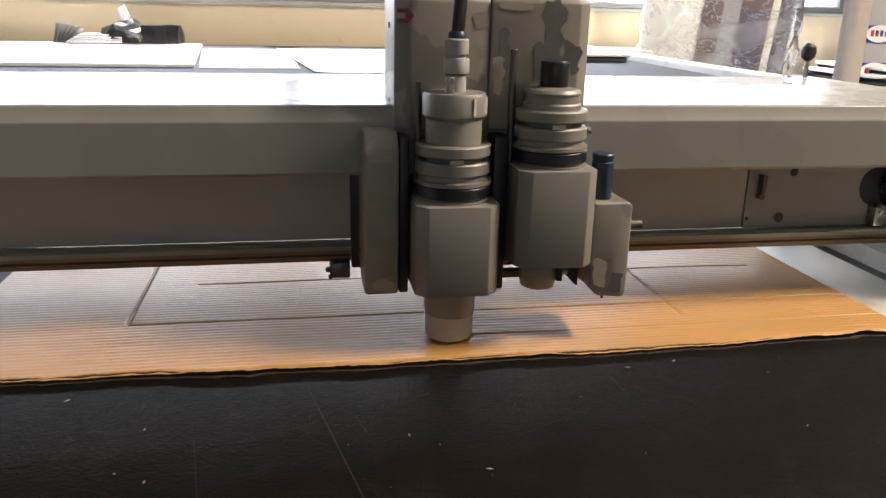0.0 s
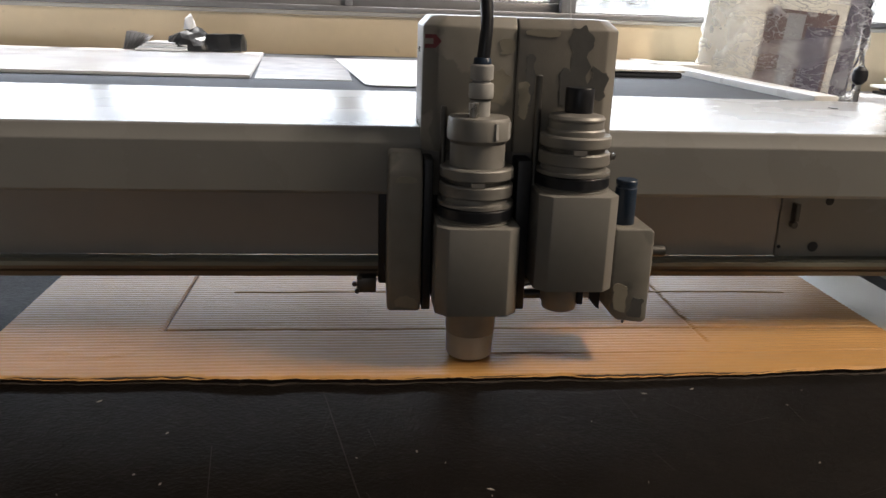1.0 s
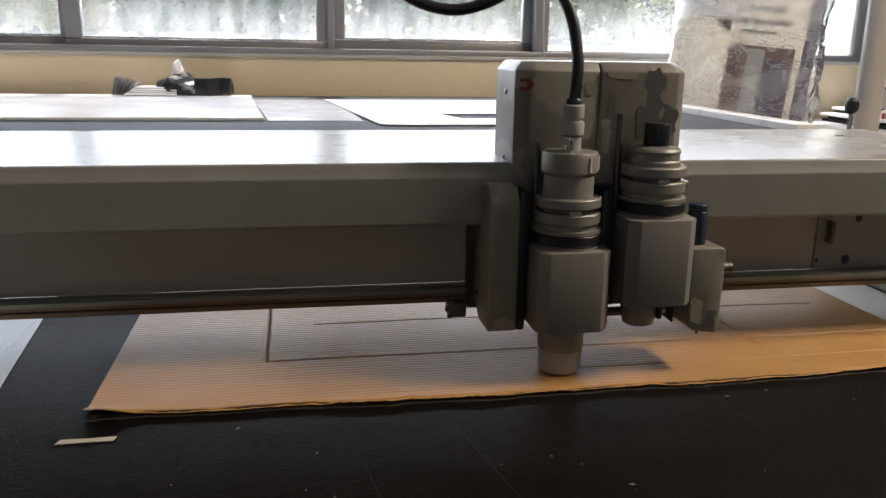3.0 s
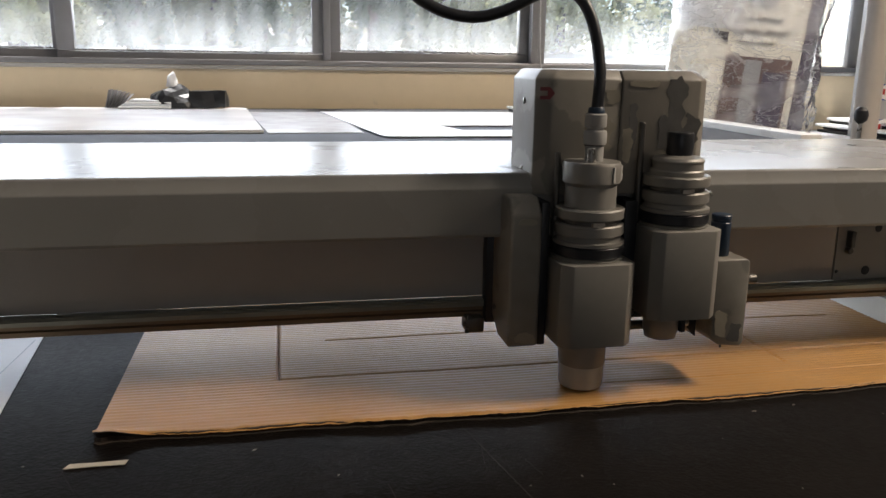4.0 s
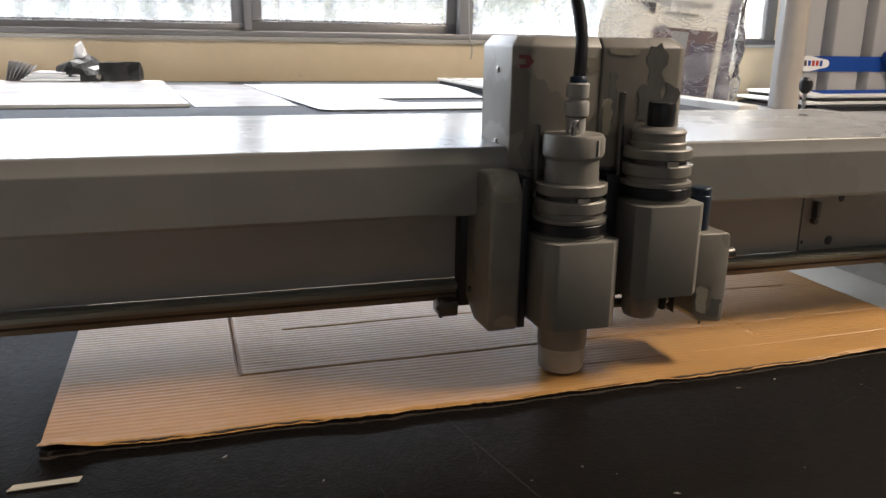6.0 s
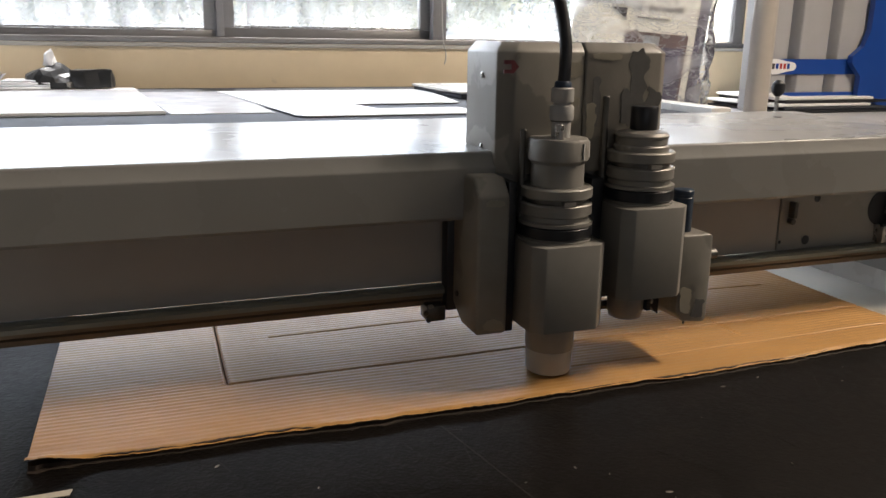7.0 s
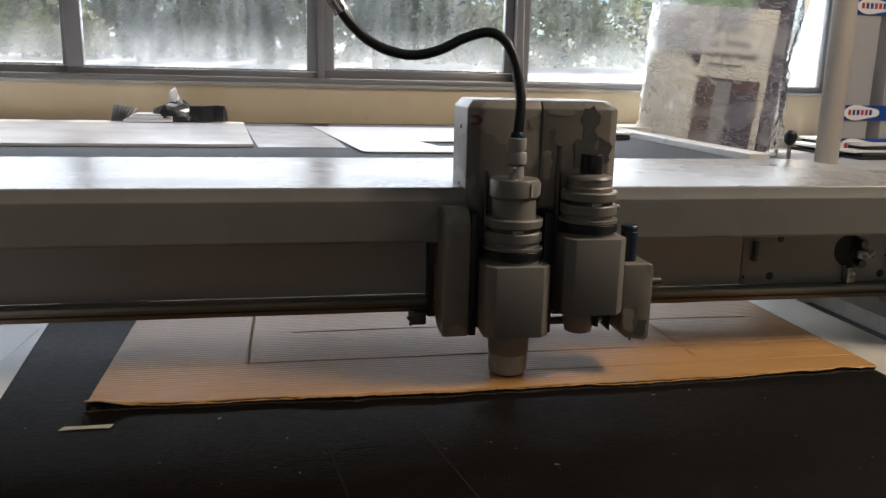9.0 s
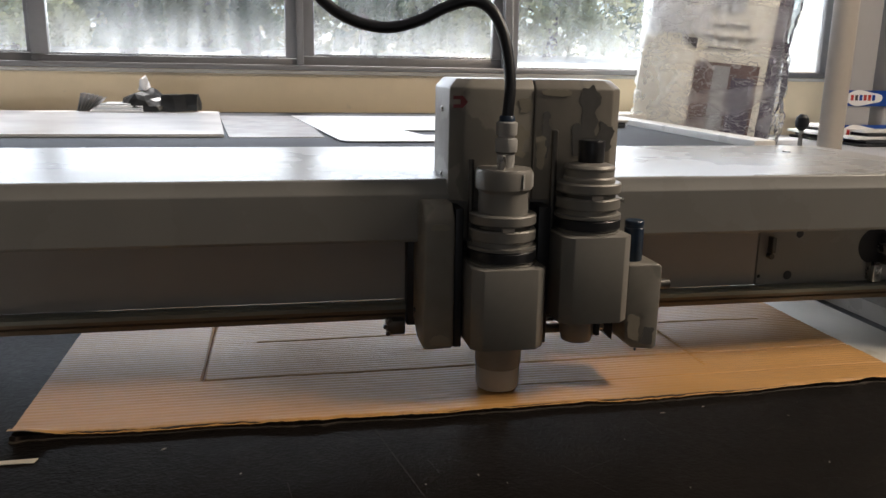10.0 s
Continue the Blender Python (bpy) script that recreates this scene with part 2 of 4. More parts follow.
def part(name, bm, mat, parent=None, label="", smooth=True):
    """Links a bmesh, given in the world's place, as one mesh under a thing or a part."""
    ob = new(name, mesh_of(bm, name, mat, smooth))
    if parent:
        bpy.context.view_layer.update()
        ob.parent = parent
        ob.matrix_parent_inverse = parent.matrix_world.inverted()
    return tagged(ob, label)


def solid(name, bm, mat, label, category, group="", kind="", smooth=True):
    return tagged(part(name, bm, mat, None, "", smooth), label, category, group, kind)


def box(x0, x1, y0, y1, z0, z1, bevel=0.0, segs=2, bm=None):
    bm2 = bmesh.new()
    bmesh.ops.create_cube(bm2, size=1)
    for v in bm2.verts:
        v.co = ((x0 + x1) / 2 + v.co.x * (x1 - x0), (y0 + y1) / 2 + v.co.y * (y1 - y0), (z0 + z1) / 2 + v.co.z * (z1 - z0))
    if bevel:
        bmesh.ops.bevel(bm2, geom=list(bm2.edges), offset=bevel, segments=segs, profile=0.5, affect="EDGES")
    return merged(bm, bm2)


def merged(bm, bm2):
    if bm is None:
        return bm2
    me = bpy.data.meshes.new("join")
    bm2.to_mesh(me)
    bm2.free()
    bm.from_mesh(me)
    bpy.data.meshes.remove(me)
    return bm


def prism(outline, axis, a, b, bevel=0.0, segs=2, bm=None):
    """An outline of pairs in the two other axes, drawn out along the axis from a to b."""
    bm2 = bmesh.new()

    def at(p, d):
        return {"x": (d, p[0], p[1]), "y": (p[0], d, p[1]), "z": (p[0], p[1], d)}[axis]

    low, high = [bm2.verts.new(at(p, a)) for p in outline], [bm2.verts.new(at(p, b)) for p in outline]
    bm2.faces.new(low)
    bm2.faces.new(high)
    for n in range(len(outline)):
        bm2.faces.new((low[n - 1], low[n], high[n], high[n - 1]))
    if bevel:
        bmesh.ops.bevel(bm2, geom=list(bm2.edges), offset=bevel, segments=segs, profile=0.5, affect="EDGES")
    return merged(bm, bm2)


def lathe(cx, cy, profile, steps=40, bm=None, axis="z"):
    """A turned part: (radius, height) pairs round an upright axis; axis 'x' or 'y' lays it down."""
    bm2 = bmesh.new()
    rings = []
    for r, z in profile:
        ring = []
        for n in range(steps):
            a = 2 * math.pi * n / steps
            u, v = r * math.cos(a), r * math.sin(a)
            ring.append(bm2.verts.new({"z": (cx + u, cy + v, z), "x": (z, cx + u, cy + v), "y": (cx + u, z, cy + v)}[axis]))
        rings.append(ring)
    for one, two in zip(rings, rings[1:]):
        for n in range(steps):
            bm2.faces.new((one[n - 1], one[n], two[n], two[n - 1]))
    bm2.faces.new(rings[0])
    bm2.faces.new(rings[-1])
    return merged(bm, bm2)


def rod(x, y, z0, z1, r, b=0.0008, steps=20, bm=None, axis="z"):
    return lathe(x, y, [(r - b, z0), (r, z0 + b), (r, z1 - b), (r - b, z1)], steps, bm, axis)


def tube(points, r, steps=14, per=14, bm=None, closed_ends=True):
    """A round cord along a smooth line through the points."""
    pts = [Vector(p) for p in points]
    line = []
    for n in range(len(pts) - 1):
        p0, p1, p2, p3 = pts[max(n - 1, 0)], pts[n], pts[n + 1], pts[min(n + 2, len(pts) - 1)]
        for k in range(per):
            t = k / per
            line.append(0.5 * (2 * p1 + (p2 - p0) * t + (2 * p0 - 5 * p1 + 4 * p2 - p3) * t**2 + (3 * p1 - p0 - 3 * p2 + p3) * t**3))
    line.append(pts[-1])
    bm2 = bmesh.new()
    rings, side = [], None
    for n, p in enumerate(line):
        way = (line[min(n + 1, len(line) - 1)] - line[max(n - 1, 0)]).normalized()
        if side is None:
            side = way.cross(Vector((0.3, 1, 0.2))).normalized()
        side = (side - way * side.dot(way)).normalized()
        up = way.cross(side)
        rings.append([bm2.verts.new(p + r * (math.cos(2 * math.pi * k / steps) * side + math.sin(2 * math.pi * k / steps) * up)) for k in range(steps)])
    for one, two in zip(rings, rings[1:]):
        for k in range(steps):
            bm2.faces.new((one[k - 1], one[k], two[k], two[k - 1]))
    if closed_ends:
        bm2.faces.new(rings[0])
        bm2.faces.new(rings[-1])
    return merged(bm, bm2)


def chamfered(x0, x1, y0, y1, z0, z1, c, bevel=0.0008):
    """An upright block whose two front corners are cut off by c."""
    return prism([(x0, y1), (x0, y0 + c), (x0 + c, y0), (x1 - c, y0), (x1, y0 + c), (x1, y1)], "z", z0, z1, bevel, 2)


def flat_sheet(outline, z, thick):
    return prism(outline, "z", z, z + thick)


# ---- the room ----
Y_WALL = 2.38
SILL = 1.14
solid("floor", box(-4.2, 5.2, -4.2, 2.6, -0.1, 0), CONCRETE, "grey concrete workshop floor", "floor", kind="structure")
solid("ceiling", box(-4.2, 5.2, -4.2, 2.6, 2.75, 2.85), PLASTER, "white plaster ceiling", "ceiling", kind="structure")
solid("wall_north", box(-4.2, 5.2, Y_WALL + 0.004, 2.6, 0, SILL), WALL, "cream painted wall below the window band", "wall", kind="structure", smooth=False)
solid("wall_north_top", box(-4.2, 5.2, Y_WALL + 0.004, 2.6, 2.05, 2.75), PLASTER, "plaster wall above the window band", "wall", kind="structure", smooth=False)
solid("wall_north_pier", box(1.84, 2.25, Y_WALL + 0.004, 2.6, SILL, 2.05), WALL, "cream wall pier beside the windows", "wall", kind="structure", smooth=False)
solid("wall_north_east", box(2.251, 5.2, Y_WALL + 0.004, 2.6, SILL, 2.05), WALL, "cream wall beyond the windows", "wall", kind="structure", smooth=False)
solid("wall_north_west", box(-4.2, -1.81, Y_WALL + 0.004, 2.6, SILL, 2.05), WALL, "cream wall beyond the windows", "wall", kind="structure", smooth=False)
solid("wall_west", box(-4.4, -4.2, -4.2, 2.6, 0, 2.75), PLASTER, "plain white plaster wall", "wall", kind="structure")
solid("wall_east", box(5.2, 5.4, -4.2, 2.6, 0, 2.75), PLASTER, "plain white plaster wall", "wall", kind="structure")
solid("wall_south", box(-4.2, 5.2, -4.4, -4.2, 0, 2.75), PLASTER, "plain white plaster wall", "wall", kind="structure")
solid("trim", box(-4.2, 5.2, Y_WALL - 0.006, Y_WALL + 0.003, SILL - 0.012, SILL - 0.002, 0.001), PLASTER, "thin pale sill trim under the windows", "trim", kind="structure")


fix = thing("ceiling_light", "long white tube light fixed to the ceiling", "ceiling light", (2.05, 0.40, 2.75))
part("housing", box(1.43, 2.67, 0.26, 0.54, 2.72, 2.749, 0.006), WHITE, fix)
for y in (0.35, 0.45):
    part("tube", rod(y, 2.702, 1.47, 2.63, 0.013, axis="x"), PLASTER, fix)


def window(name, x0, x1, zb, side):
    """A sliding aluminium sash: frame rails round one dusty pane."""
    w = thing(name, "grey aluminium sliding window with a dusty pane", "window", (x0, Y_WALL, SILL), "window band", "structure")
    y0 = Y_WALL + 0.02 + 0.03 * side
    f = part("window_frame", box(x0 - 0.045, x1 + 0.045, y0, y0 + 0.028, SILL + 0.002, zb, 0.003), FRAME, w)
    part("stile", box(x0 - 0.045, x0, y0, y0 + 0.028, zb + 0.0005, 2.0, 0.003), FRAME, f)
    part("stile", box(x1, x1 + 0.045, y0, y0 + 0.028, zb + 0.0005, 2.0, 0.003), FRAME, f)
    part("top_rail", box(x0 - 0.045, x1 + 0.045, y0, y0 + 0.028, 2.001, 2.045, 0.003), FRAME, f)
    part("bead", box(x0, x1, y0 - 0.002, y0 + 0.004, zb + 0.0005, zb + 0.006, 0.001), STEEL, f)
    p = part("pane", box(x0, x1, y0 + 0.012, y0 + 0.016, zb + 0.001, 2.0), GLASS, w, "dusty streaked glass", smooth=False)
    p.visible_shadow = False
    return w


# framed blank panel added out of view, where the hall fill stands
w = thing("hall_fill_frame", "unseen grey frame and blank panel added behind the hall fill light", "window", (-0.6, -4.19, 1.1), kind="structure")
part("pane", box(-2.0, 0.8, -4.199, -4.19, 1.15, 2.25), PLASTER, w, smooth=False)
for x in (-2.03, -0.62, 0.8):
    part("stile", box(x, x + 0.03, -4.199, -4.15, 1.15, 2.25, 0.003), FRAME, w)

window("window_1", -1.75, -0.625, 1.176, 1)
window("window_2", -0.562, 0.072, 1.172, 0)
window("window_3", 0.155, 0.692, 1.180, 1)
window("window_4", 0.765, 1.80, 1.152, 0)
solid("window_track", box(-4.2, 1.84, Y_WALL - 0.004, Y_WALL + 0.10, SILL - 0.001, SILL + 0.014, 0.002), FRAME, "grey aluminium window track along the sill", "window track", kind="structure")
for x in (0.113, 0.728):
    solid("window_post", box(x - 0.010, x + 0.010, Y_WALL + 0.006, Y_WALL + 0.018, SILL + 0.015, 2.04, 0.002), FRAME, "slim grey aluminium meeting post between sashes", "window post", kind="structure")

# ---- outside ----
bank = bmesh.new()
rows = [[bank.verts.new((x, y, z + 0.05 * noise.noise((x * 0.7, y * 0.5, 0)))) for x in range(-40, 41, 2)] for y, z in ((2.62, 0.4), (4.0, 0.66), (6.0, 0.98), (8.0, 1.20), (11.0, 1.32), (16.0, 1.50), (30.0, 2.1), (60.0, 3.6))]
for one, two in zip(rows, rows[1:]):
    for n in range(len(one) - 1):
        bank.faces.new((one[n], one[n + 1], two[n + 1], two[n]))
solid("ground", bank, GROUND, "pale sunlit dry bank outside the windows", "ground", kind="structure")


def clumps(rng, n, spread, size):
    """Many small leaf clumps, spread by a rule."""
    verts, faces = [], []
    for _ in range(n):
        c = spread(rng)
        s = size * rng.uniform(0.5, 1.4)
        for _ in range(2):
            u = Vector((rng.gauss(0, 1), rng.gauss(0, 1), rng.gauss(0, 1))).normalized()
            v = u.orthogonal().normalized()
            k = len(verts)
            verts += [c + s * u, c + 0.5 * s * v, c - s * u, c - 0.5 * s * v]
            faces.append((k, k + 1, k + 2, k + 3))
    me = bpy.data.meshes.new("leaves")
    me.from_pydata([tuple(v) for v in verts], [], faces)
    return me


def tree(x, y, tall, wide, leaf, seed, label):
    rng = random.Random(seed)
    t = thing("tree", label, "tree", (x, y, 1.3), "trees outside")
    bm = lathe(x, y, [(0.10, 1.1), (0.08, 1.8), (0.05, 1.3 + tall * 0.6), (0.015, 1.3 + tall)], 10)
    for k in range(9):
        z, a = 1.4 + tall * (0.1 + 0.08 * k), rng.uniform(0, 6.28)
        tube([(x, y, z), (x + 0.5 * wide * math.cos(a), y + 0.5 * wide * math.sin(a), z + 0.3)], 0.03, 6, 2, bm)
    part("trunk", bm, BARK, t)

    def spread(r):
        h = r.random()
        a = r.uniform(0, 6.28)
        q = math.sqrt(r.random()) * wide * (1.0 - 0.55 * h) * (0.85 + 0.2 * math.sin(7 * h + seed) + 0.22 * math.sin(3 * a + 11 * h))
        return Vector((x + q * math.cos(a), y + q * math.sin(a), 1.30 + h * tall))

    def tufted(r):
        # leaves gather in tufts and leave gaps between them
        for _ in range(12):
            c = spread(r)
            if noise.noise(c * 4.2) + 0.5 * noise.noise(c * 9.0) > 0.10:
                break
        return c

    me = clumps(rng, 9000, tufted, 0.055)
    me.materials.append(leaf)
    crown = new("crown", me)
    bpy.context.view_layer.update()
    crown.parent = t
    crown.matrix_parent_inverse = t.matrix_world.inverted()


for n, (x, y, tall, wide, leaf) in enumerate(((-1.39, 8.5, 3.6, 0.36, LEAF), (-0.22, 8.5, 3.8, 0.38, LEAF), (0.96, 8.5, 3.6, 0.44, LEAF), (-2.6, 9.0, 1.3, 0.7, LEAF_PALE), (3.3, 9.6, 2.8, 1.2, LEAF_PALE), (5.4, 10.5, 4.2, 1.3, LEAF), (-0.95, 11.0, 2.4, 0.8, LEAF_PALE), (-4.4, 11.0, 3.5, 1.6, LEAF), (2.4, 12.5, 3.4, 1.6, LEAF_PALE), (-0.8, 10.2, 3.6, 0.75, LEAF_PALE), (0.38, 10.4, 3.8, 0.7, LEAF_PALE), (-2.0, 10.6, 3.4, 0.8, LEAF_PALE), (1.75, 10.0, 3.4, 0.8, LEAF_PALE))):
    tree(x, y, tall, wide, leaf, n + 3, "tall dark green conifer in sunlight" if leaf is LEAF else "pale dry shrub in bright sunlight")

# ---- the cutting table ----
MAT_Z = 0.850
table = thing("cutting_table", "large flatbed cutting table with a black felt top and pale border", "cutting table", (0.1, 0.8, 0))
part("bed", box(-2.6, 0.790, -0.7, 1.10, 0.72, MAT_Z - 0.006, 0.004), BEIGE, table)
part("cutting_mat", box(-2.6, 0.686, -0.7, 1.10, MAT_Z - 0.005, MAT_Z, 0.001), MAT, table, "black felt cutting mat, scratched and dusty")
part("border", box(0.688, 0.778, -0.7, 1.10, MAT_Z - 0.005, MAT_Z + 0.0015, 0.0012), MARGIN, table, "pale scuffed border strip")
part("gutter", box(0.7905, 0.915, -0.7, 1.10, 0.74, 0.80, 0.002), BLACK, table, "dark gutter beside the bed")
for x, y in ((-2.4, -0.5), (-2.4, 0.9), (0.5, -0.5), (0.5, 0.9)):
    part("leg", box(x - 0.05, x + 0.05, y - 0.05, y + 0.05, 0, 0.719, 0.004), BEIGE, table)

side = thing("side_rail", "white enamelled side rail of the table with black slots", "machine rail", (0.9, 0.3, 0))
part("body", box(0.932, 1.110, -0.7, 1.74, 0.55, 0.885, 0.006), WHITE, side)
part("slot", box(1.002, 1.008, -0.7, 1.74, 0.883, 0.887), BLACK, side)
part("slot", box(1.032, 1.038, -0.7, 1.74, 0.883, 0.887), BLACK, side)
part("lip", box(0.9155, 0.931, -0.7, 1.74, 0.84, 0.882, 0.003), BLACK, side)
part("plinth", box(0.980, 1.080, -0.5, 1.6, 0, 0.549), BEIGE, side)

# ---- the corrugated board ----
BX0, BX1, BY1, BZ = -0.178, 0.690, 1.06, MAT_Z + 0.0055
PITCH = 0.0063


def board_front(x):
    wave = 0.0052 * noise.noise((x * 14, 1.7, 0)) + 0.0026 * noise.noise((x * 55, 4.1, 0)) + 0.0013 * noise.noise((x * 230, 9.3, 0))
    return 0.6565 + 0.006 * ((x - 0.25) / 0.36) ** 2 + wave


def board_height(x, y):
    """Flutes that show through the liner, the cut lines of the blank, and a soft sag."""
    strength = 0.34 + 0.66 * min(1.0, max(0.0, (y - 0.69) / 0.08)) + 0.25 * noise.noise((x * 5, y * 9, 3.1))
    h = 0.00052 * strength * (0.5 + 0.5 * math.cos(2 * math.pi * y / PITCH + 0.5 * noise.noise((x * 3, y * 4, 8.0))))
    h += 0.0012 * noise.noise((x * 7, y * 7, 0.3)) + 0.00025 * noise.noise((x * 60, y * 90, 5.0))

    def groove(d, w, deep):
        return -deep * math.exp(-((d / w) ** 2)) + 0.15 * deep * math.exp(-(((abs(d) - 2.2 * w) / w) ** 2))

    if x > -0.030:
        h += groove(y - 0.762 - 0.0006 * noise.noise((x * 40, 0, 0)), 0.0013, 0.0030)
    if x > 0.25:
        h += groove(y - 0.704, 0.0012, 0.0007)
    if y > 0.762:
        h += groove(x + 0.030, 0.0015, 0.0026)
    if 0.02 < x < 0.640:
        h += groove(y - 0.868 - 0.003 * noise.noise((x * 12, 7, 0)), 0.0009, 0.0022)
    if y > 0.725:
        h += groove(x - 0.490 - 0.0008 * math.sin(y * 1250), 0.0018, 0.0013 + 0.0009 * math.sin(y * 1250))
    return h


def build_board():
    b = thing("corrugated_board", "brown corrugated cardboard sheet with cut lines and ragged edge", "cardboard sheet", ((BX0 + BX1) / 2, 0.85, MAT_Z))
    # the grid is finer along the cut lines
    xs = sorted([BX0 + (BX1 - BX0) * n / 520 for n in range(521)] + [-0.0300 + 0.0004 * n + 0.00013 for n in range(-9, 10)])
    ys = sorted([0.685 + (BY1 - 0.685) * k / 500 for k in range(501)] + [c + 0.0004 * n + 0.00013 for c in (0.762, 0.868) for n in range(-9, 10)])
    cols, rows = len(xs) - 1, len(ys) + 59
    verts, faces = [], []
    for x in xs:
        y0 = board_front(x)
        for k in range(rows + 1):
            y = y0 + (0.685 - y0) * k / 60 if k < 60 else ys[k - 60]
            edge = math.exp(-(((y - y0) / 0.006) ** 2))
            lift = 0.0026 * edge * max(0, noise.noise((x * 26, 0.5, 2.0))) - 0.0015 * math.exp(-(((y - y0) / 0.003) ** 2))
            curl = 0.0050 * math.exp(-(((x - BX0 - 0.004) / 0.030) ** 2)) * math.exp(-(((y - y0) / 0.010) ** 2))
            verts.append((x, y, BZ + board_height(x, y) + lift + curl))
    n1 = rows + 1
    for a in range(cols):
        for k in range(rows):
            faces.append((a * n1 + k, (a + 1) * n1 + k, (a + 1) * n1 + k + 1, a * n1 + k + 1))
    me = bpy.data.meshes.new("top_liner")
    me.from_pydata(verts, [], faces)
    me.materials.append(KRAFT)
    for p in me.polygons:
        p.use_smooth = True
    top = new("top_liner", me)
    bpy.context.view_layer.update()
    top.parent, top.matrix_parent_inverse = b, b.matrix_world.inverted()
    # dark strips at the bottom of the cuts, the gaps' shade put into the colour
    for x0, x1, y0, y1, z in ((-0.0295, 0.660, 0.7615, 0.7623, 0.0021), (-0.0304, -0.0297, 0.763, 1.05, 0.0018), (0.021, 0.640, 0.8676, 0.8684, 0.0014)):
        bm = bmesh.new()
        n = 90
        flat = x1 - x0 > y1 - y0
        for side in (0, 1):
            for k in range(n + 1):
                x, y = (x0 + (x1 - x0) * k / n, (y0, y1)[side]) if flat else ((x0, x1)[side], y0 + (y1 - y0) * k / n)
                if flat:
                    y += 0.0006 * noise.noise((x * 40, 0, 0)) if y0 < 0.8 else 0.003 * noise.noise((x * 12, 7, 0))
                bm.verts.new((x, y, BZ - z))
        bm.verts.ensure_lookup_table()
        for k in range(n):
            bm.faces.new([bm.verts[q] for q in (k, k + 1, n + 2 + k, n + 1 + k)])
        bmesh.ops.solidify(bm, geom=list(bm.faces), thickness=0.0006)
        part("cut_line", bm, KRAFT_SHADE, b, smooth=False)
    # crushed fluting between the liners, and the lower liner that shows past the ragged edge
    # both coloured near black, the shade under the top liner painted in
    for name, z0, z1, out, mat in (("fluting", MAT_Z + 0.0012, BZ - 0.0008, -0.0018, KRAFT_SHADE), ("bottom_liner", MAT_Z + 0.0003, MAT_Z + 0.0011, 0.0018, KRAFT_SHADE)):
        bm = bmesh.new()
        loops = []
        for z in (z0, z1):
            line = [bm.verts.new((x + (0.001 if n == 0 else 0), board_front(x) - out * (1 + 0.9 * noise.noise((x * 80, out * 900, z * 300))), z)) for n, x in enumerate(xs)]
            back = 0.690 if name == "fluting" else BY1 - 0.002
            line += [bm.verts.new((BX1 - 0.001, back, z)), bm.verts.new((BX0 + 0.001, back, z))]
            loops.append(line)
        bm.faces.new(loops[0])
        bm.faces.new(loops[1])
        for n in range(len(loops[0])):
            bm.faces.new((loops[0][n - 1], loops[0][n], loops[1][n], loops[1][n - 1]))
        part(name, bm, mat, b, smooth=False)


build_board()

# what lies on the mat
sheet = thing("printed_sheet", "white printed sheet lying on the black mat", "paper sheet", (-0.5, 0.7, MAT_Z))
part("paper", flat_sheet([(-0.230, 0.30), (-0.288, 0.94), (-0.301, 1.09), (-1.1, 1.09), (-1.1, 0.30)], MAT_Z + 0.0006, 0.0008), PAPER, sheet, smooth=False)
part("printed_block", flat_sheet([(-0.274, 0.586), (-0.300, 0.587), (-0.292, 0.45), (-0.265, 0.45)], MAT_Z + 0.0018, 0.0002), INK, sheet, "black printed block", smooth=False)
part("fold", flat_sheet([(-0.302, 0.80), (-0.294, 0.93), (-0.2932, 0.93), (-0.3005, 0.80)], MAT_Z + 0.0016, 0.0003), GREYSHEET, sheet, smooth=False)
solid("tape_strip", flat_sheet([(-0.191, 0.6225), (-0.188, 0.630), (-0.169, 0.6295), (-0.145, 0.630), (-0.1465, 0.6225), (-0.167, 0.6232)], MAT_Z + 0.0005, 0.0006), TAPE, "short torn strip of pale masking tape", "tape", smooth=False)

rng = random.Random(5)
bm = bmesh.new()
for _ in range(64):
    x, y, s = rng.uniform(-0.5, 0.55), rng.uniform(0.25, 0.64), rng.choice((0.0004, 0.0005, 0.0007, 0.0012))
    a = rng.uniform(0, 3.14)
    dx, dy = math.cos(a) * s * rng.uniform(1, 2.6), math.sin(a) * s * rng.uniform(1, 2.6)
    prism([(x - dx, y - dy), (x + dy * 0.4, y - dx * 0.4), (x + dx, y + dy), (x - dy * 0.4, y + dx * 0.4)], "z", MAT_Z + 0.0002, MAT_Z + 0.0008, bm=bm)
solid("paper_crumbs", bm, CRUMB, "small pale paper crumbs scattered on the mat", "crumbs", kind="stuff", smooth=False)
bm = bmesh.new()
for _ in range(120):
    x, y, a, s = rng.uniform(-0.4, 0.55), rng.uniform(0.2, 0.62), rng.choice((rng.gauss(1.9, 0.5), rng.gauss(0.1, 0.3))), rng.uniform(0.008, 0.06)
    dx, dy, w = math.cos(a) * s, math.sin(a) * s, 0.00022
    prism([(x, y), (x + w, y), (x + dx + w, y + dy), (x + dx, y + dy)], "z", MAT_Z + 0.0001, MAT_Z + 0.0003, bm=bm)
prism([(0.125, 0.645), (0.1258, 0.645), (0.1958, 0.30), (0.195, 0.30)], "z", MAT_Z + 0.0001, MAT_Z + 0.0003, bm=bm)
prism([(0.05, 0.56), (0.0506, 0.56), (0.085, 0.30), (0.0844, 0.30)], "z", MAT_Z + 0.0001, MAT_Z + 0.0003, bm=bm)
solid("mat_scratches", bm, CHALK, "fine pale knife scratches across the mat", "scratches", kind="stuff", smooth=False)

# ---- the gantry beam ----
GX0, GX1, GEND = -2.2, 0.775, 0.822
beam = thing("gantry_beam", "long beige enamelled gantry beam across the table", "machine beam", (0, 0.9, 1.0))


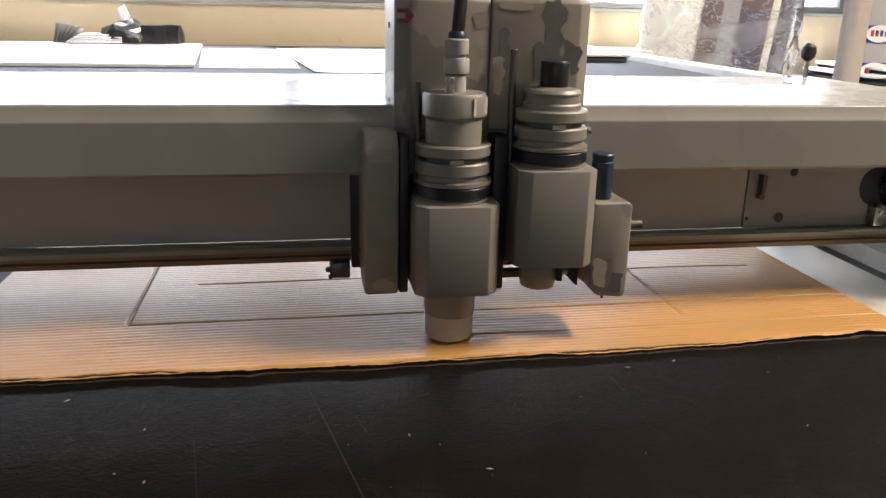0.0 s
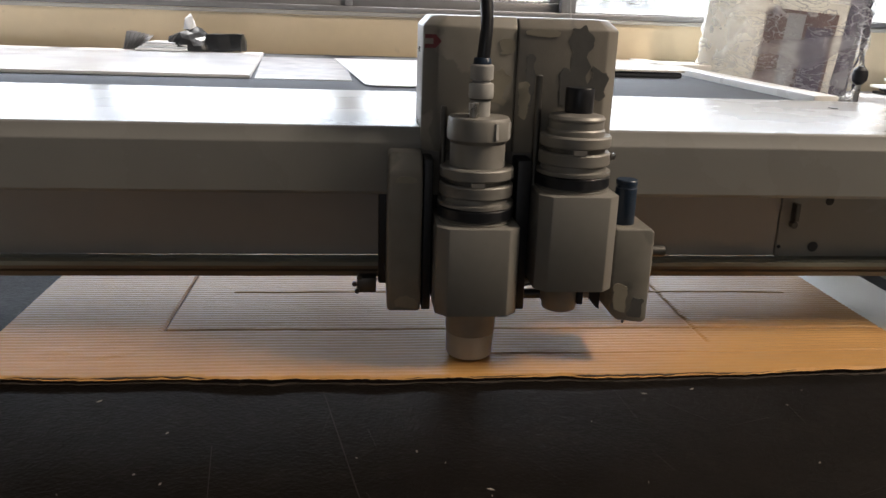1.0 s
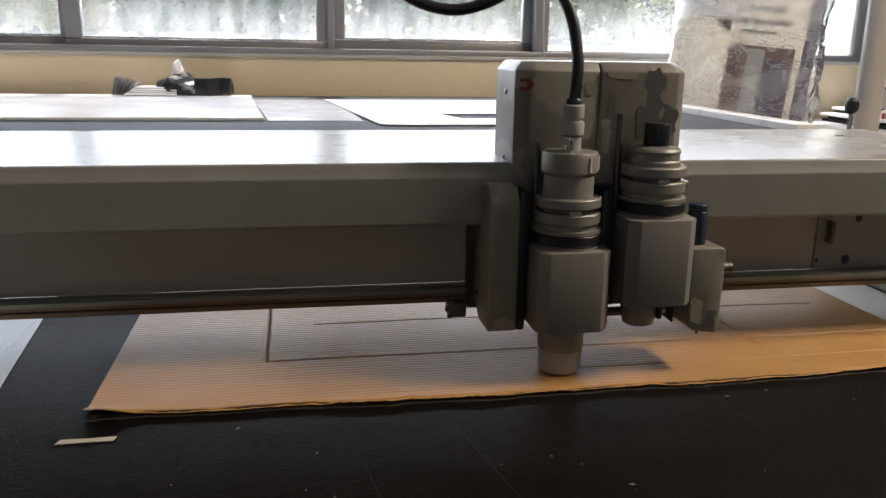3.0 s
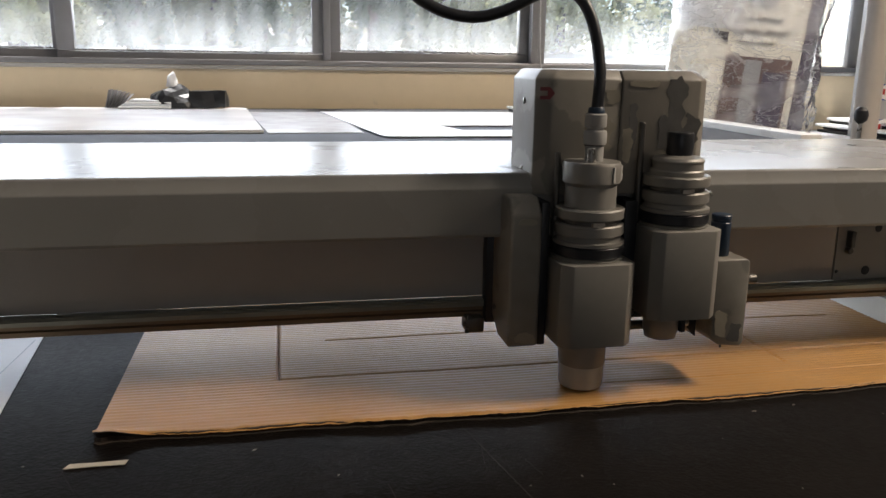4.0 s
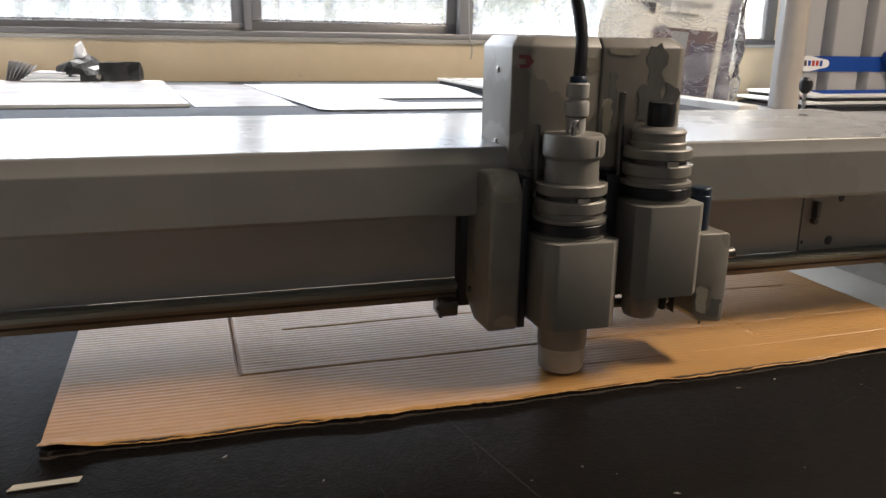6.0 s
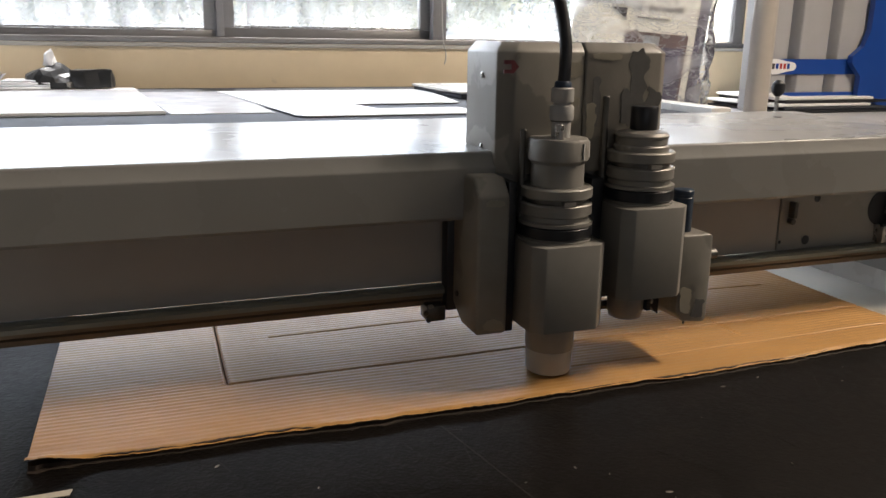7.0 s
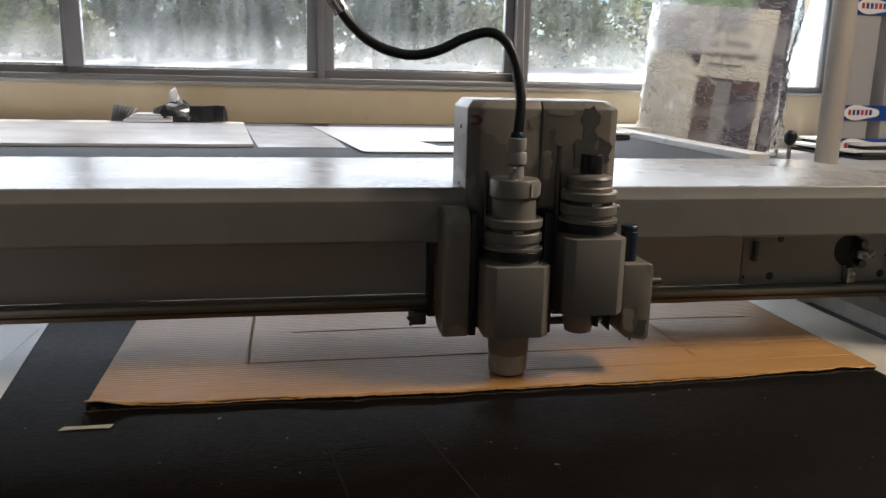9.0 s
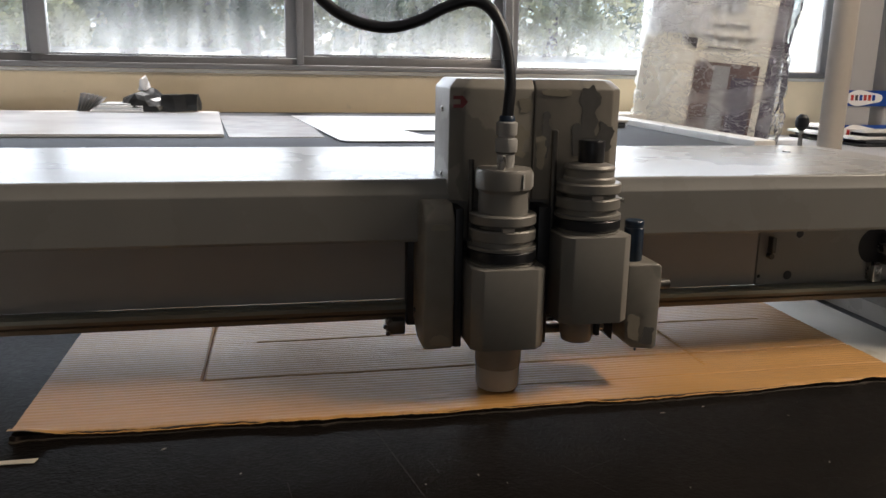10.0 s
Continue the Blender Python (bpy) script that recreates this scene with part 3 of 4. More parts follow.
def cover_outline(front, top, low, back):
    r = 0.0035
    pts = [(back, low), (back, top)]
    pts += [(front + 0.0065 + r - r * math.sin(a), top - r + r * math.cos(a)) for a in [math.pi / 2 * k / 5 for k in range(6)]]
    return pts + [(front + 0.0006, top - 0.0125), (front, top - 0.0137), (front, top - 0.0149), (front + 0.0006, low + 0.003), (front + 0.0030, low), (front + 0.045, low)]


part("top_cover", prism(cover_outline(0.7335, 1.0565, 0.9965, 1.045), "x", GX0, GX1 - 0.0008), BEIGE, beam, "beige cover with a glossy top")
part("end_cover", prism([(1.045, 0.9), (1.045, 1.0562)] + cover_outline(0.7335, 1.0562, 0.9965, 1.045)[2:] + [(0.778, 0.9)], "x", GX1 + 0.0008, GEND, 0.0), BEIGE, beam)
part("end_leg", prism([(0.735, 0.9955), (0.735, 0.90), (0.742, 0.880), (0.755, 0.868), (0.90, 0.868), (0.90, 0.9955)], "x", GEND - 0.014, GEND), BEIGE, beam)
part("web", box(GX0, 0.570, 0.7755, 0.790, 0.928, 0.9955), WEB, beam)
plate = part("end_plate", box(0.571, GEND - 0.015, 0.7740, 0.790, 0.928, 0.9955), BEIGE, beam)
part("ledge", prism([(0.7755, 0.9275), (0.764, 0.9275), (0.761, 0.925), (0.761, 0.921), (0.7755, 0.921)], "x", GX0, GEND - 0.015), RAIL_STEEL, beam)
part("guide_rail", prism([(0.79, 0.9205), (0.765, 0.9205), (0.765, 0.9165), (0.7685, 0.9155), (0.766, 0.914), (0.766, 0.9095), (0.79, 0.9095)], "x", GX0, GEND - 0.015), BRONZE, beam)
# unseen plate, added at a height that limits window light on the board
part("under_baffle", box(GX0, GEND - 0.015, 0.791, 1.03, 0.972, 0.979), DARK_STEEL, beam)
for x, y in ((0.720, 0.96), (0.785, 0.80)):
    part("cover_screw", lathe(x, y, [(0.0055, 1.0566), (0.0055, 1.0574), (0.003, 1.0572)], 20), DARK_STEEL, beam)


def hole(x, z, r):
    part("hole", lathe(x, z, [(r, 0.7736), (r, 0.7735), (r * 0.75, 0.7732)], 24, axis="y"), BLACK, plate)


for x, z, r in ((0.610, 0.938, 0.0052), (0.767, 0.938, 0.0052), (0.620, 0.9855, 0.0045), (0.772, 0.962, 0.002), (0.574, 0.938, 0.002)):
    hole(x, z, r)
opening = part("opening", lathe(0.718, 0.969, [(0.021, 0.7737), (0.021, 0.7733), (0.019, 0.7731)], 32, axis="y"), BLACK, plate, "dark round opening with a cable clamp")
part("clamp", box(0.720, 0.742, 0.757, 0.7728, 0.962, 0.972, 0.0015), STEEL, opening)
part("clamp_nut", lathe(0.729, 0.980, [(0.0055, 0.760), (0.0055, 0.772)], 6, axis="y"), DARK_STEEL, opening)
part("clamp_nut", lathe(0.729, 0.954, [(0.0055, 0.760), (0.0055, 0.772)], 6, axis="y"), DARK_STEEL, opening)
part("bracket", box(0.710, 0.721, 0.760, 0.7735, 0.930, 0.950, 0.001), STEEL, plate)
part("clip", box(0.581, 0.586, 0.764, 0.7735, 0.966, 0.984, 0.001), DARK_STEEL, plate)
part("clip_screw", rod(0.5835, 0.962, 0.766, 0.7735, 0.0035, axis="y"), DARK_STEEL, plate)

# lever assembly on the beam's end
lever = thing("lever_assembly", "yellow clamp block with a steel lever and black ball knob", "lever", (0.8550, 0.72, 0.95))
part("bracket", box(0.8235, 0.8400, 0.716, 0.740, 0.930, 1.020, 0.002), BLACK, lever)
for z in (0.945, 0.973, 1.002):
    part("guide_rod", tube([(0.8405, 0.728, z), (1.0200, 0.66, z - 0.004)], 0.0032, 12, 2), STEEL, lever)
part("bracket_screw", rod(0.8320, 0.940, 0.7145, 0.7158, 0.004, axis="y"), STEEL, lever)
blk = part("clamp_block", box(0.8570, 0.8760, 0.702, 0.726, 0.940, 1.012, 0.003), YELLOW, lever, "yellow enamelled clamp block")
for z in (0.965, 0.996):
    part("set_screw", rod(0.8665, z, 0.7005, 0.7018, 0.0025, axis="y"), DARK_STEEL, blk)
part("lever_rod", rod(0.8665, 0.714, 0.912, 1.062, 0.0036), STEEL, lever)
part("ball_knob", lathe(0.8665, 0.714, [(0.004, 1.055), (0.0095, 1.060), (0.0108, 1.067), (0.0095, 1.074), (0.004, 1.079)], 24), BLACK, lever)
lever2 = thing("rear_lever", "thin steel lever with black ball knob behind the beam", "lever", (0.8200, 1.075, 0.95))
part("lever_rod", rod(0.8200, 1.075, 0.90, 1.083, 0.0032), STEEL, lever2)
part("ball_knob", lathe(0.8200, 1.075, [(0.004, 1.076), (0.0090, 1.081), (0.0102, 1.088), (0.009, 1.095), (0.004, 1.100)], 24), BLACK, lever2)
part("foot", box(0.8100, 0.8300, 1.050, 1.10, 0.852, 0.9, 0.002), BLACK, lever2)

# ---- the cutting head ----
head = thing("plotter_carriage", "beige twin-tool cutting head with peeling paint on the beam", "cutting head", (0.29, 0.72, 0.9))


def cover_half(x0, x1, y0, mat, left):
    """Half of the hood: chamfered at its outer corner and along its top."""
    c = 0.012
    bm = bmesh.new()
    outline = [(x0, 0.805), (x0, y0 + c), (x0 + c, y0), (x1, y0), (x1, 0.805)] if left else [(x0, 0.805), (x0, y0), (x1 - c, y0), (x1, y0 + c), (x1, 0.805)]
    shrink = 0.008
    levels = [(1.0375, 0), (1.143, 0), (1.1515, shrink)]
    rings = []
    for z, s in levels:
        cx = (x0 + x1) / 2
        rings.append([bm.verts.new((x + (s if (left and x < cx) else -s if (not left and x > cx) else 0), y + (s if y < 0.78 else 0), z)) for x, y in outline])
    bm.faces.new(rings[0])
    bm.faces.new(rings[-1])
    for one, two in zip(rings, rings[1:]):
        for n in range(len(one)):
            bm.faces.new((one[n - 1], one[n], two[n], two[n - 1]))
    sharp = [e for e in bm.edges if e.calc_length() > 0.007]
    bmesh.ops.bevel(bm, geom=sharp, offset=0.0016, segments=3, profile=0.5, affect="EDGES")
    return bm


hood = part("hood", cover_half(0.2075, 0.2868, 0.7225, WORN, True), WORN, head, "beige hood with peeling paint")
part("hood_half", cover_half(0.2872, 0.3765, 0.7210, WORN_RIGHT, False), WORN_RIGHT, hood, "beige hood half with large peeled patches")
for z in (1.058, 1.122):
    part("hood_screw", lathe(0.765, z, [(0.0028, 0.2076), (0.0028, 0.2061), (0.0018, 0.2057)], 16, axis="x"), STEEL, hood)
part("sticker", prism([(0.2085, 1.125), (0.2175, 1.125), (0.2225, 1.1305), (0.2175, 1.136), (0.2085, 1.136), (0.2085, 1.1328), (0.2155, 1.1328), (0.2155, 1.1282), (0.2085, 1.1282)], "y", 0.7212, 0.7222), CRIMSON, hood, "worn crimson arrow sticker", smooth=False)
BARE = material("bare_primer", (0.108, 0.107, 0.100), 0.5, scale=160, vary=0.15, bump=0.15)
CREAM = material("old_cream_paint", (0.30, 0.275, 0.215), 0.42, scale=120, vary=0.08, bump=0.15)


def patch(cx, cz, w, h, y, seed, parent, mat, name="paint_patch"):
    """A patch of another paint layer with a ragged edge, on a face that looks to the front."""
    pts = []
    for k in range(64):
        a = 2 * math.pi * k / 64
        c, q = math.cos(a), math.sin(a)
        u, v = math.copysign(abs(c) ** 0.6, c) * 0.5 * w, math.copysign(abs(q) ** 0.6, q) * 0.5 * h
        jag = Vector((noise.noise((v * 110 + seed, c, seed)), 0.7 * noise.noise((u * 150, q, seed + 3)), 0)) + 0.45 * Vector((noise.noise((v * 420, c, seed + 5)), noise.noise((u * 420, q, seed + 8)), 0))
        pts.append((cx + u + 0.32 * min(w, h) * jag.x, cz + v + 0.32 * min(w, h) * jag.y))
    part(name, prism(pts, "y", y - 0.0002 - 0.00005 * seed, y + 0.0002), mat, parent, smooth=False)


patch(0.3410, 1.112, 0.019, 0.066, 0.7210, 1.3, hood, BARE)
patch(0.3575, 1.100, 0.014, 0.026, 0.7210, 4.3, hood, BARE)
patch(0.3300, 1.096, 0.010, 0.030, 0.7210, 7.3, hood, BARE)
patch(0.2990, 1.100, 0.008, 0.044, 0.7210, 2.1, hood, BARE)
patch(0.2945, 1.083, 0.009, 0.032, 0.7210, 5.1, hood, CREAM)
patch(0.270, 1.094, 0.022, 0.030, 0.7225, 3.7, hood, CREAM)
patch(0.278, 1.128, 0.014, 0.014, 0.7225, 8.8, hood, CREAM)
patch(0.308, 1.1395, 0.030, 0.006, 0.7210, 9.9, hood, CREAM)
# side arm
bm = prism([(0.6985, 0.899), (0.6985, 1.0235), (0.7115, 1.0385), (0.768, 1.0385), (0.774, 1.0330), (0.774, 0.922), (0.735, 0.899)], "x", 0.1790, 0.2085, 0.0035, 3)
arm = part("side_arm", bm, WORN, head, "beige side arm with bare edges")
for z in (0.925, 1.005):
    part("arm_screw", lathe(0.745, z, [(0.0026, 0.1791), (0.0026, 0.1776)], 14, axis="x"), DARK_STEEL, arm)
patch(0.1945, 0.9075, 0.018, 0.010, 0.6985, 2.4, arm, CREAM)
patch(0.1945, 1.0175, 0.018, 0.006, 0.6985, 6.4, arm, CREAM)
# carriage: black slides and back plate behind the tools
carriage = part("carriage", box(0.172, 0.3745, 0.7560, 0.7715, 0.905, 1.036, 0.002), BLACK, head, "black carriage plate")
for x0, x1 in ((0.2095, 0.2175), (0.290, 0.3025)):
    part("slide", box(x0, x1, 0.705, 0.7555, 0.898, 1.034, 0.0015), BLACK, carriage)
part("slide_block", box(0.2262, 0.282, 0.7415, 0.7555, 0.91, 1.033, 0.001), BLACK, carriage)
part("slide_block", box(0.310, 0.364, 0.7415, 0.7555, 0.93, 1.033, 0.001), BLACK, carriage)
part("crossbar", rod(0.725, 0.906, 0.2215, 0.366, 0.0045, axis="x"), DARK_STEEL, carriage)
part("crossbar", rod(0.732, 0.915, 0.2215, 0.366, 0.0035, axis="x"), STEEL, carriage)
roller = part("roller_bracket", box(0.152, 0.1705, 0.752, 0.774, 0.897, 0.912, 0.002), DARK_STEEL, head)
for x, z in ((0.1545, 0.9135), (0.150, 0.907), (0.1525, 0.900)):
    part("roller_screw", rod(x, z, 0.748, 0.7518, 0.0024, axis="y"), DARK_STEEL, roller)


def tool(cx, half, z0, z1, name, label):
    t = part(name, chamfered(cx - half, cx + half, 0.6655, 0.741, z0, z1, 0.0095, 0.0011), TOOL, head, label)
    r = half * 0.93
    part("base_flange", lathe(cx, 0.703, [(r, z1 + 0.0002), (r, z1 + 0.0016), (r - 0.002, z1 + 0.002), (r - 0.003, z1 + 0.004)], 48), RING, t)
    part("black_ring", lathe(cx, 0.703, [(r - 0.001, z1 + 0.0035), (r, z1 + 0.0045), (r, z1 + 0.0125), (r - 0.001, z1 + 0.0135)], 48), RUBBER, t, "black rubber ring")
    part("flange", lathe(cx, 0.703, [(r - 0.002, z1 + 0.0136), (r, z1 + 0.0142), (r, z1 + 0.0172), (r - 0.0035, z1 + 0.018), (r - 0.004, z1 + 0.022)], 48), RING, t)
    ring = r - 0.0012
    for a, b in ((0.0222, 0.0330), (0.0372, 0.0470)):
        part("clamp_ring", lathe(cx, 0.703, [(ring - 0.007, z1 + a), (ring - 0.0012, z1 + a), (ring, z1 + a + 0.0012), (ring, z1 + b - 0.0012), (ring - 0.0012, z1 + b), (ring - 0.007, z1 + b)], 48), RING, t)
    part("spacer", lathe(cx, 0.703, [(ring - 0.0045, z1 + 0.0331), (ring - 0.0045, z1 + 0.0371)], 40), DARK_STEEL, t)
    part("clamp_pin", box(cx - 0.008, cx + 0.003, 0.703 - ring + 0.0005, 0.703 - ring + 0.006, z1 + 0.0332, z1 + 0.0370), NOZZLE, t)
    return t


t1 = tool(0.2540, 0.0352, 0.9065, 0.9835, "cutting_tool", "beige anodised tool body with stacked rings")
part("neck", lathe(0.254, 0.703, [(0.0235, 1.0308), (0.0232, 1.050), (0.0262, 1.0535), (0.0264, 1.069), (0.0250, 1.0716), (0.008, 1.0722)], 48), TOOL, t1)
part("label_plate", prism([(0.2645, 0.6785), (0.2790, 0.6940), (0.2797, 0.6934), (0.2652, 0.6779)], "z", 1.0550, 1.0685), COLLAR, t1, "small white label", smooth=False)
part("top_screw", rod(0.2475, 0.690, 1.0715, 1.0845, 0.0042), STEEL, t1)
nut = part("connector", lathe(0.2545, 0.701, [(0.0082, 1.0723), (0.0082, 1.085), (0.0065, 1.0855), (0.0065, 1.0865), (0.0100, 1.087), (0.0104, 1.0885), (0.0104, 1.0975), (0.0098, 1.099), (0.0075, 1.0994), (0.0075, 1.1016), (0.0094, 1.102), (0.0097, 1.103), (0.0097, 1.1130), (0.0085, 1.1142)], 32), COLLAR, t1, "white plastic cable connector")
part("locking_ring", lathe(0.2545, 0.701, [(0.0092, 1.0855), (0.0092, 1.0868)], 24), DARK_STEEL, nut)
part("blade_sleeve", lathe(0.254, 0.703, [(0.0222, 0.9063), (0.0222, 0.884), (0.0218, 0.8825), (0.0215, 0.8800)], 48), NOZZLE, t1, "grey blade sleeve")
part("sleeve_tip", lathe(0.254, 0.703, [(0.0214, 0.8798), (0.0208, 0.8605), (0.0195, 0.8582), (0.012, 0.8580)], 48), NOZZLE_TIP, t1, "paler sleeve tip")
t2 = tool(0.3375, 0.0340, 0.9285, 1.0115, "creasing_tool", "beige anodised second tool with a black knob")
part("cap", lathe(0.3375, 0.703, [(0.0245, 1.0586), (0.0245, 1.0625), (0.0232, 1.064), (0.0232, 1.0700), (0.0240, 1.0708), (0.0240, 1.0722), (0.0222, 1.0745), (0.013, 1.0765)], 48), RING, t2)
part("knob", lathe(0.3385, 0.703, [(0.0118, 1.0766), (0.0121, 1.0775), (0.0121, 1.0955), (0.0112, 1.0972), (0.004, 1.0972)], 32), RUBBER, t2, "black knurled knob")
part("ring_bolt", rod(0.700, 1.040, 0.3680, 0.3725, 0.003, axis="x"), STEEL, t2)
part("blade_sleeve", lathe(0.3345, 0.706, [(0.0170, 0.9283), (0.0170, 0.908), (0.0155, 0.9045), (0.0150, 0.9010), (0.0120, 0.8995)], 40), NOZZLE, t2, "short grey blade sleeve")
part("sleeve_slot", box(0.3475, 0.3525, 0.690, 0.702, 0.908, 0.922, 0.001), BLACK, t2)
part("sleeve_screw", rod(0.70, 0.914, 0.3530, 0.3600, 0.003, axis="x"), STEEL, t2)
part("guide_pin", rod(0.2255, 0.7145, 0.985, 1.0785, 0.0027), DARK_STEEL, head)
part("guide_pin", rod(0.3060, 0.7150, 0.985, 1.1055, 0.0030), DARK_STEEL, head)
# pen box at the head's side
pen = part("pen_box", prism([(0.3735, 0.905), (0.382, 0.897), (0.405, 0.8945), (0.4085, 0.898), (0.4085, 0.978), (0.405, 0.981), (0.3735, 0.981)], "y", 0.680, 0.738, 0.0022, 3), WORN, head, "beige pen holder box with chipped paint")
patch(0.3985, 0.9085, 0.013, 0.020, 0.6800, 3.3, pen, BARE)
patch(0.3825, 0.918, 0.012, 0.026, 0.6800, 5.9, pen, CREAM)
part("pen_bracket", prism([(0.345, 0.928), (0.3732, 0.928), (0.3732, 0.897), (0.370, 0.899)], "y", 0.708, 0.735), BLACK, pen)
part("pen", lathe(0.3855, 0.700, [(0.0090, 0.9812), (0.0094, 0.982), (0.0094, 1.0130), (0.0088, 1.0135), (0.0088, 1.0155), (0.0094, 1.016), (0.0094, 1.0195), (0.0086, 1.0205)], 28), BLUE_PIN, pen, "dark blue pen barrel")
part("bolt_slot", rod(0.695, 0.957, 0.4241, 0.4246, 0.0022, 0.0001, axis="x"), BLACK, pen)
part("pen_tip", rod(0.3905, 0.690, 0.8905, 0.897, 0.0012), DARK_STEEL, pen)
part("bolt_washer", lathe(0.697, 0.957, [(0.0085, 0.4086), (0.0085, 0.4102)], 20, axis="x"), BLACK, pen)
part("bolt", rod(0.695, 0.957, 0.4103, 0.4240, 0.0050, axis="x"), DARK_STEEL, pen)

# the cable that feeds the tool
cable = thing("cable", "black glossy cable rising from the tool in a curve", "cable", (0.2545, 0.701, 1.114))
part("cord", tube([(0.2545, 0.701, 1.1135), (0.2560, 0.702, 1.130), (0.2575, 0.706, 1.153), (0.2535, 0.714, 1.187), (0.243, 0.720, 1.211), (0.226, 0.725, 1.220), (0.202, 0.730, 1.214), (0.178, 0.733, 1.202), (0.152, 0.736, 1.1955), (0.126, 0.738, 1.1985), (0.103, 0.740, 1.209), (0.086, 0.741, 1.224), (0.075, 0.742, 1.238), (0.060, 0.744, 1.262), (0.045, 0.750, 1.30), (0.040, 0.752, 1.38)], 0.0053, 16, 12), RUBBER, cable)
part("cable_boot", lathe(0.2545, 0.701, [(0.0074, 1.1143), (0.0072, 1.118), (0.0062, 1.1195)], 24), BLUE_PIN, cable)
part("cable_sleeve", tube([(0.0765, 0.742, 1.236), (0.066, 0.7433, 1.252), (0.057, 0.7452, 1.268)], 0.0085, 14, 6), STEEL, cable)
part("hanger", tube([(0.040, 0.752, 1.37), (0.040, 0.752, 2.0), (0.040, 0.752, 2.749)], 0.004, 8, 4), DARK_STEEL, cable)

# ---- behind the beam: the far part of the table ----
BENCH = 1.020
bench = thing("rear_table", "dark blue-grey rear table top behind the beam", "table", (-0.4, 1.8, 0))
part("tabletop", box(-3.4, 0.925, 1.36, Y_WALL - 0.002, BENCH - 0.03, BENCH, 0.003), DARK_TABLE, bench)
part("edge_rail", box(0.926, 0.972, 1.36, Y_WALL - 0.002, 0.96, BENCH + 0.014, 0.004), WHITE, bench, "white enamelled edge rail")
for x in (-3.2, 0.85):
    for y in (1.42, 2.3):
        part("leg", box(x - 0.03, x + 0.03, y - 0.03, y + 0.03, 0, BENCH - 0.0305, 0.003), BEIGE, bench)


def sheet_stack(label, outline, z, layers, mat, thick=0.0012, cat="sheet"):
    s = thing("sheet_stack" if layers > 1 else "sheet", label, cat, (outline[0][0], outline[0][1], z))
    rng = random.Random(len(label))
    for k in range(layers):
        dx, dy = (rng.uniform(-0.004, 0.004), rng.uniform(-0.004, 0.004)) if k < layers - 1 else (0, 0)
        part("sheet" if layers > 1 else "paper", flat_sheet([(x + dx, y + dy) for x, y in outline], z + k * (thick + 0.0003) + 0.0004, thick), mat, s, smooth=False)


sheet_stack("stack of glossy laminated white sheets", [(-1.9, 1.58), (-0.055, 1.58), (-0.115, 2.30), (-2.0, 2.30)], BENCH, 4, GLOSSY, 0.0014)
sheet_stack("pale grey glossy sheet beside the stack", [(-0.045, 1.575), (0.135, 1.575), (0.105, 2.20), (-0.105, 2.20)], BENCH, 1, GREYSHEET)


def cutout_sheet():
    s = thing("cut_sheet", "white card sheet with a rounded corner and cut-out", "sheet", (0.3, 1.8, BENCH))
    rim = [(0.158 + 0.03 * (1 - math.cos(a)), 1.47 + 0.03 * (1 - math.sin(a))) for a in [math.pi / 2 * k / 5 for k in range(6)]]
    z = BENCH + 0.0022
    part("card", flat_sheet([(0.08, 2.18)] + rim + [(0.52, 1.47), (0.50, 1.60), (0.335, 1.60), (0.31, 1.72), (0.55, 1.72), (0.62, 2.18)], z, 0.0016), PAPER, s, smooth=False)


cutout_sheet()
tray = thing("flat_tray", "thin dark-edged tray lying at the rear table", "tray", (0.72, 2.0, BENCH))
part("base", box(0.60, 0.88, 1.84, 2.20, BENCH + 0.0006, BENCH + 0.012, 0.003), DARK_TABLE, tray)
part("lid", box(0.595, 0.885, 1.835, 2.205, BENCH + 0.0125, BENCH + 0.019, 0.003), WHITE, tray)


def crumpled(cx, cy, z, sx, sy, sz, seed, n=14):
    """A crushed sheet: a dome of uneven folds."""
    bm = bmesh.new()
    bmesh.ops.create_icosphere(bm, subdivisions=3, radius=1)
    for v in bm.verts:
        p = v.co.copy()
        f = 1 + 0.34 * noise.noise(p * 1.3 + Vector((seed, 0, 0))) + 0.14 * abs(noise.noise(p * 3.0 + Vector((0, seed, 0))))
        v.co = (cx + p.x * sx * f, cy + p.y * sy * f, z + max(p.z * f, 0) * sz + (0.001 if p.z <= 0 else 0))
    return bm


bag = thing("black_bag", "crumpled black plastic bag with a white tip", "bag", (-0.29, 2.28, BENCH))
part("film", crumpled(-0.295, 2.27, BENCH + 0.009, 0.062, 0.045, 0.056, 3.1), DARKBAG, bag, smooth=False)
bm = box(-0.255, -0.163, 2.24, 2.31, BENCH + 0.009, BENCH + 0.050)
bmesh.ops.subdivide_edges(bm, edges=list(bm.edges), cuts=5, use_grid_fill=True)
for v in bm.verts:
    v.co += 0.012 * Vector((noise.noise(v.co * 22), noise.noise(v.co * 22 + Vector((5, 0, 0))), 0.5 * noise.noise(v.co * 25 + Vector((0, 7, 0))) + 0.1))
    v.co.z = max(v.co.z, BENCH + 0.009)
part("flap", bm, DARKBAG, bag, smooth=False)
part("tip", crumpled(-0.300, 2.27, BENCH + 0.062, 0.015, 0.014, 0.036, 5.2), PAPER, bag, "white torn tip")
pile = thing("paper_pile", "small pile of folded papers beside the bag", "papers", (-0.37, 2.28, BENCH))
for k in range(4):
    part("paper", box(-0.43 + 0.008 * k, -0.30, 2.22 + 0.004 * k, 2.33, BENCH + 0.0088 + 0.0053 * k, BENCH + 0.0135 + 0.0053 * k, 0.001), GREYSHEET if k % 2 else PAPER, pile)
comb = thing("card_bundle", "bundle of thin grey cards leaning together", "cards", (-0.44, 2.27, BENCH))
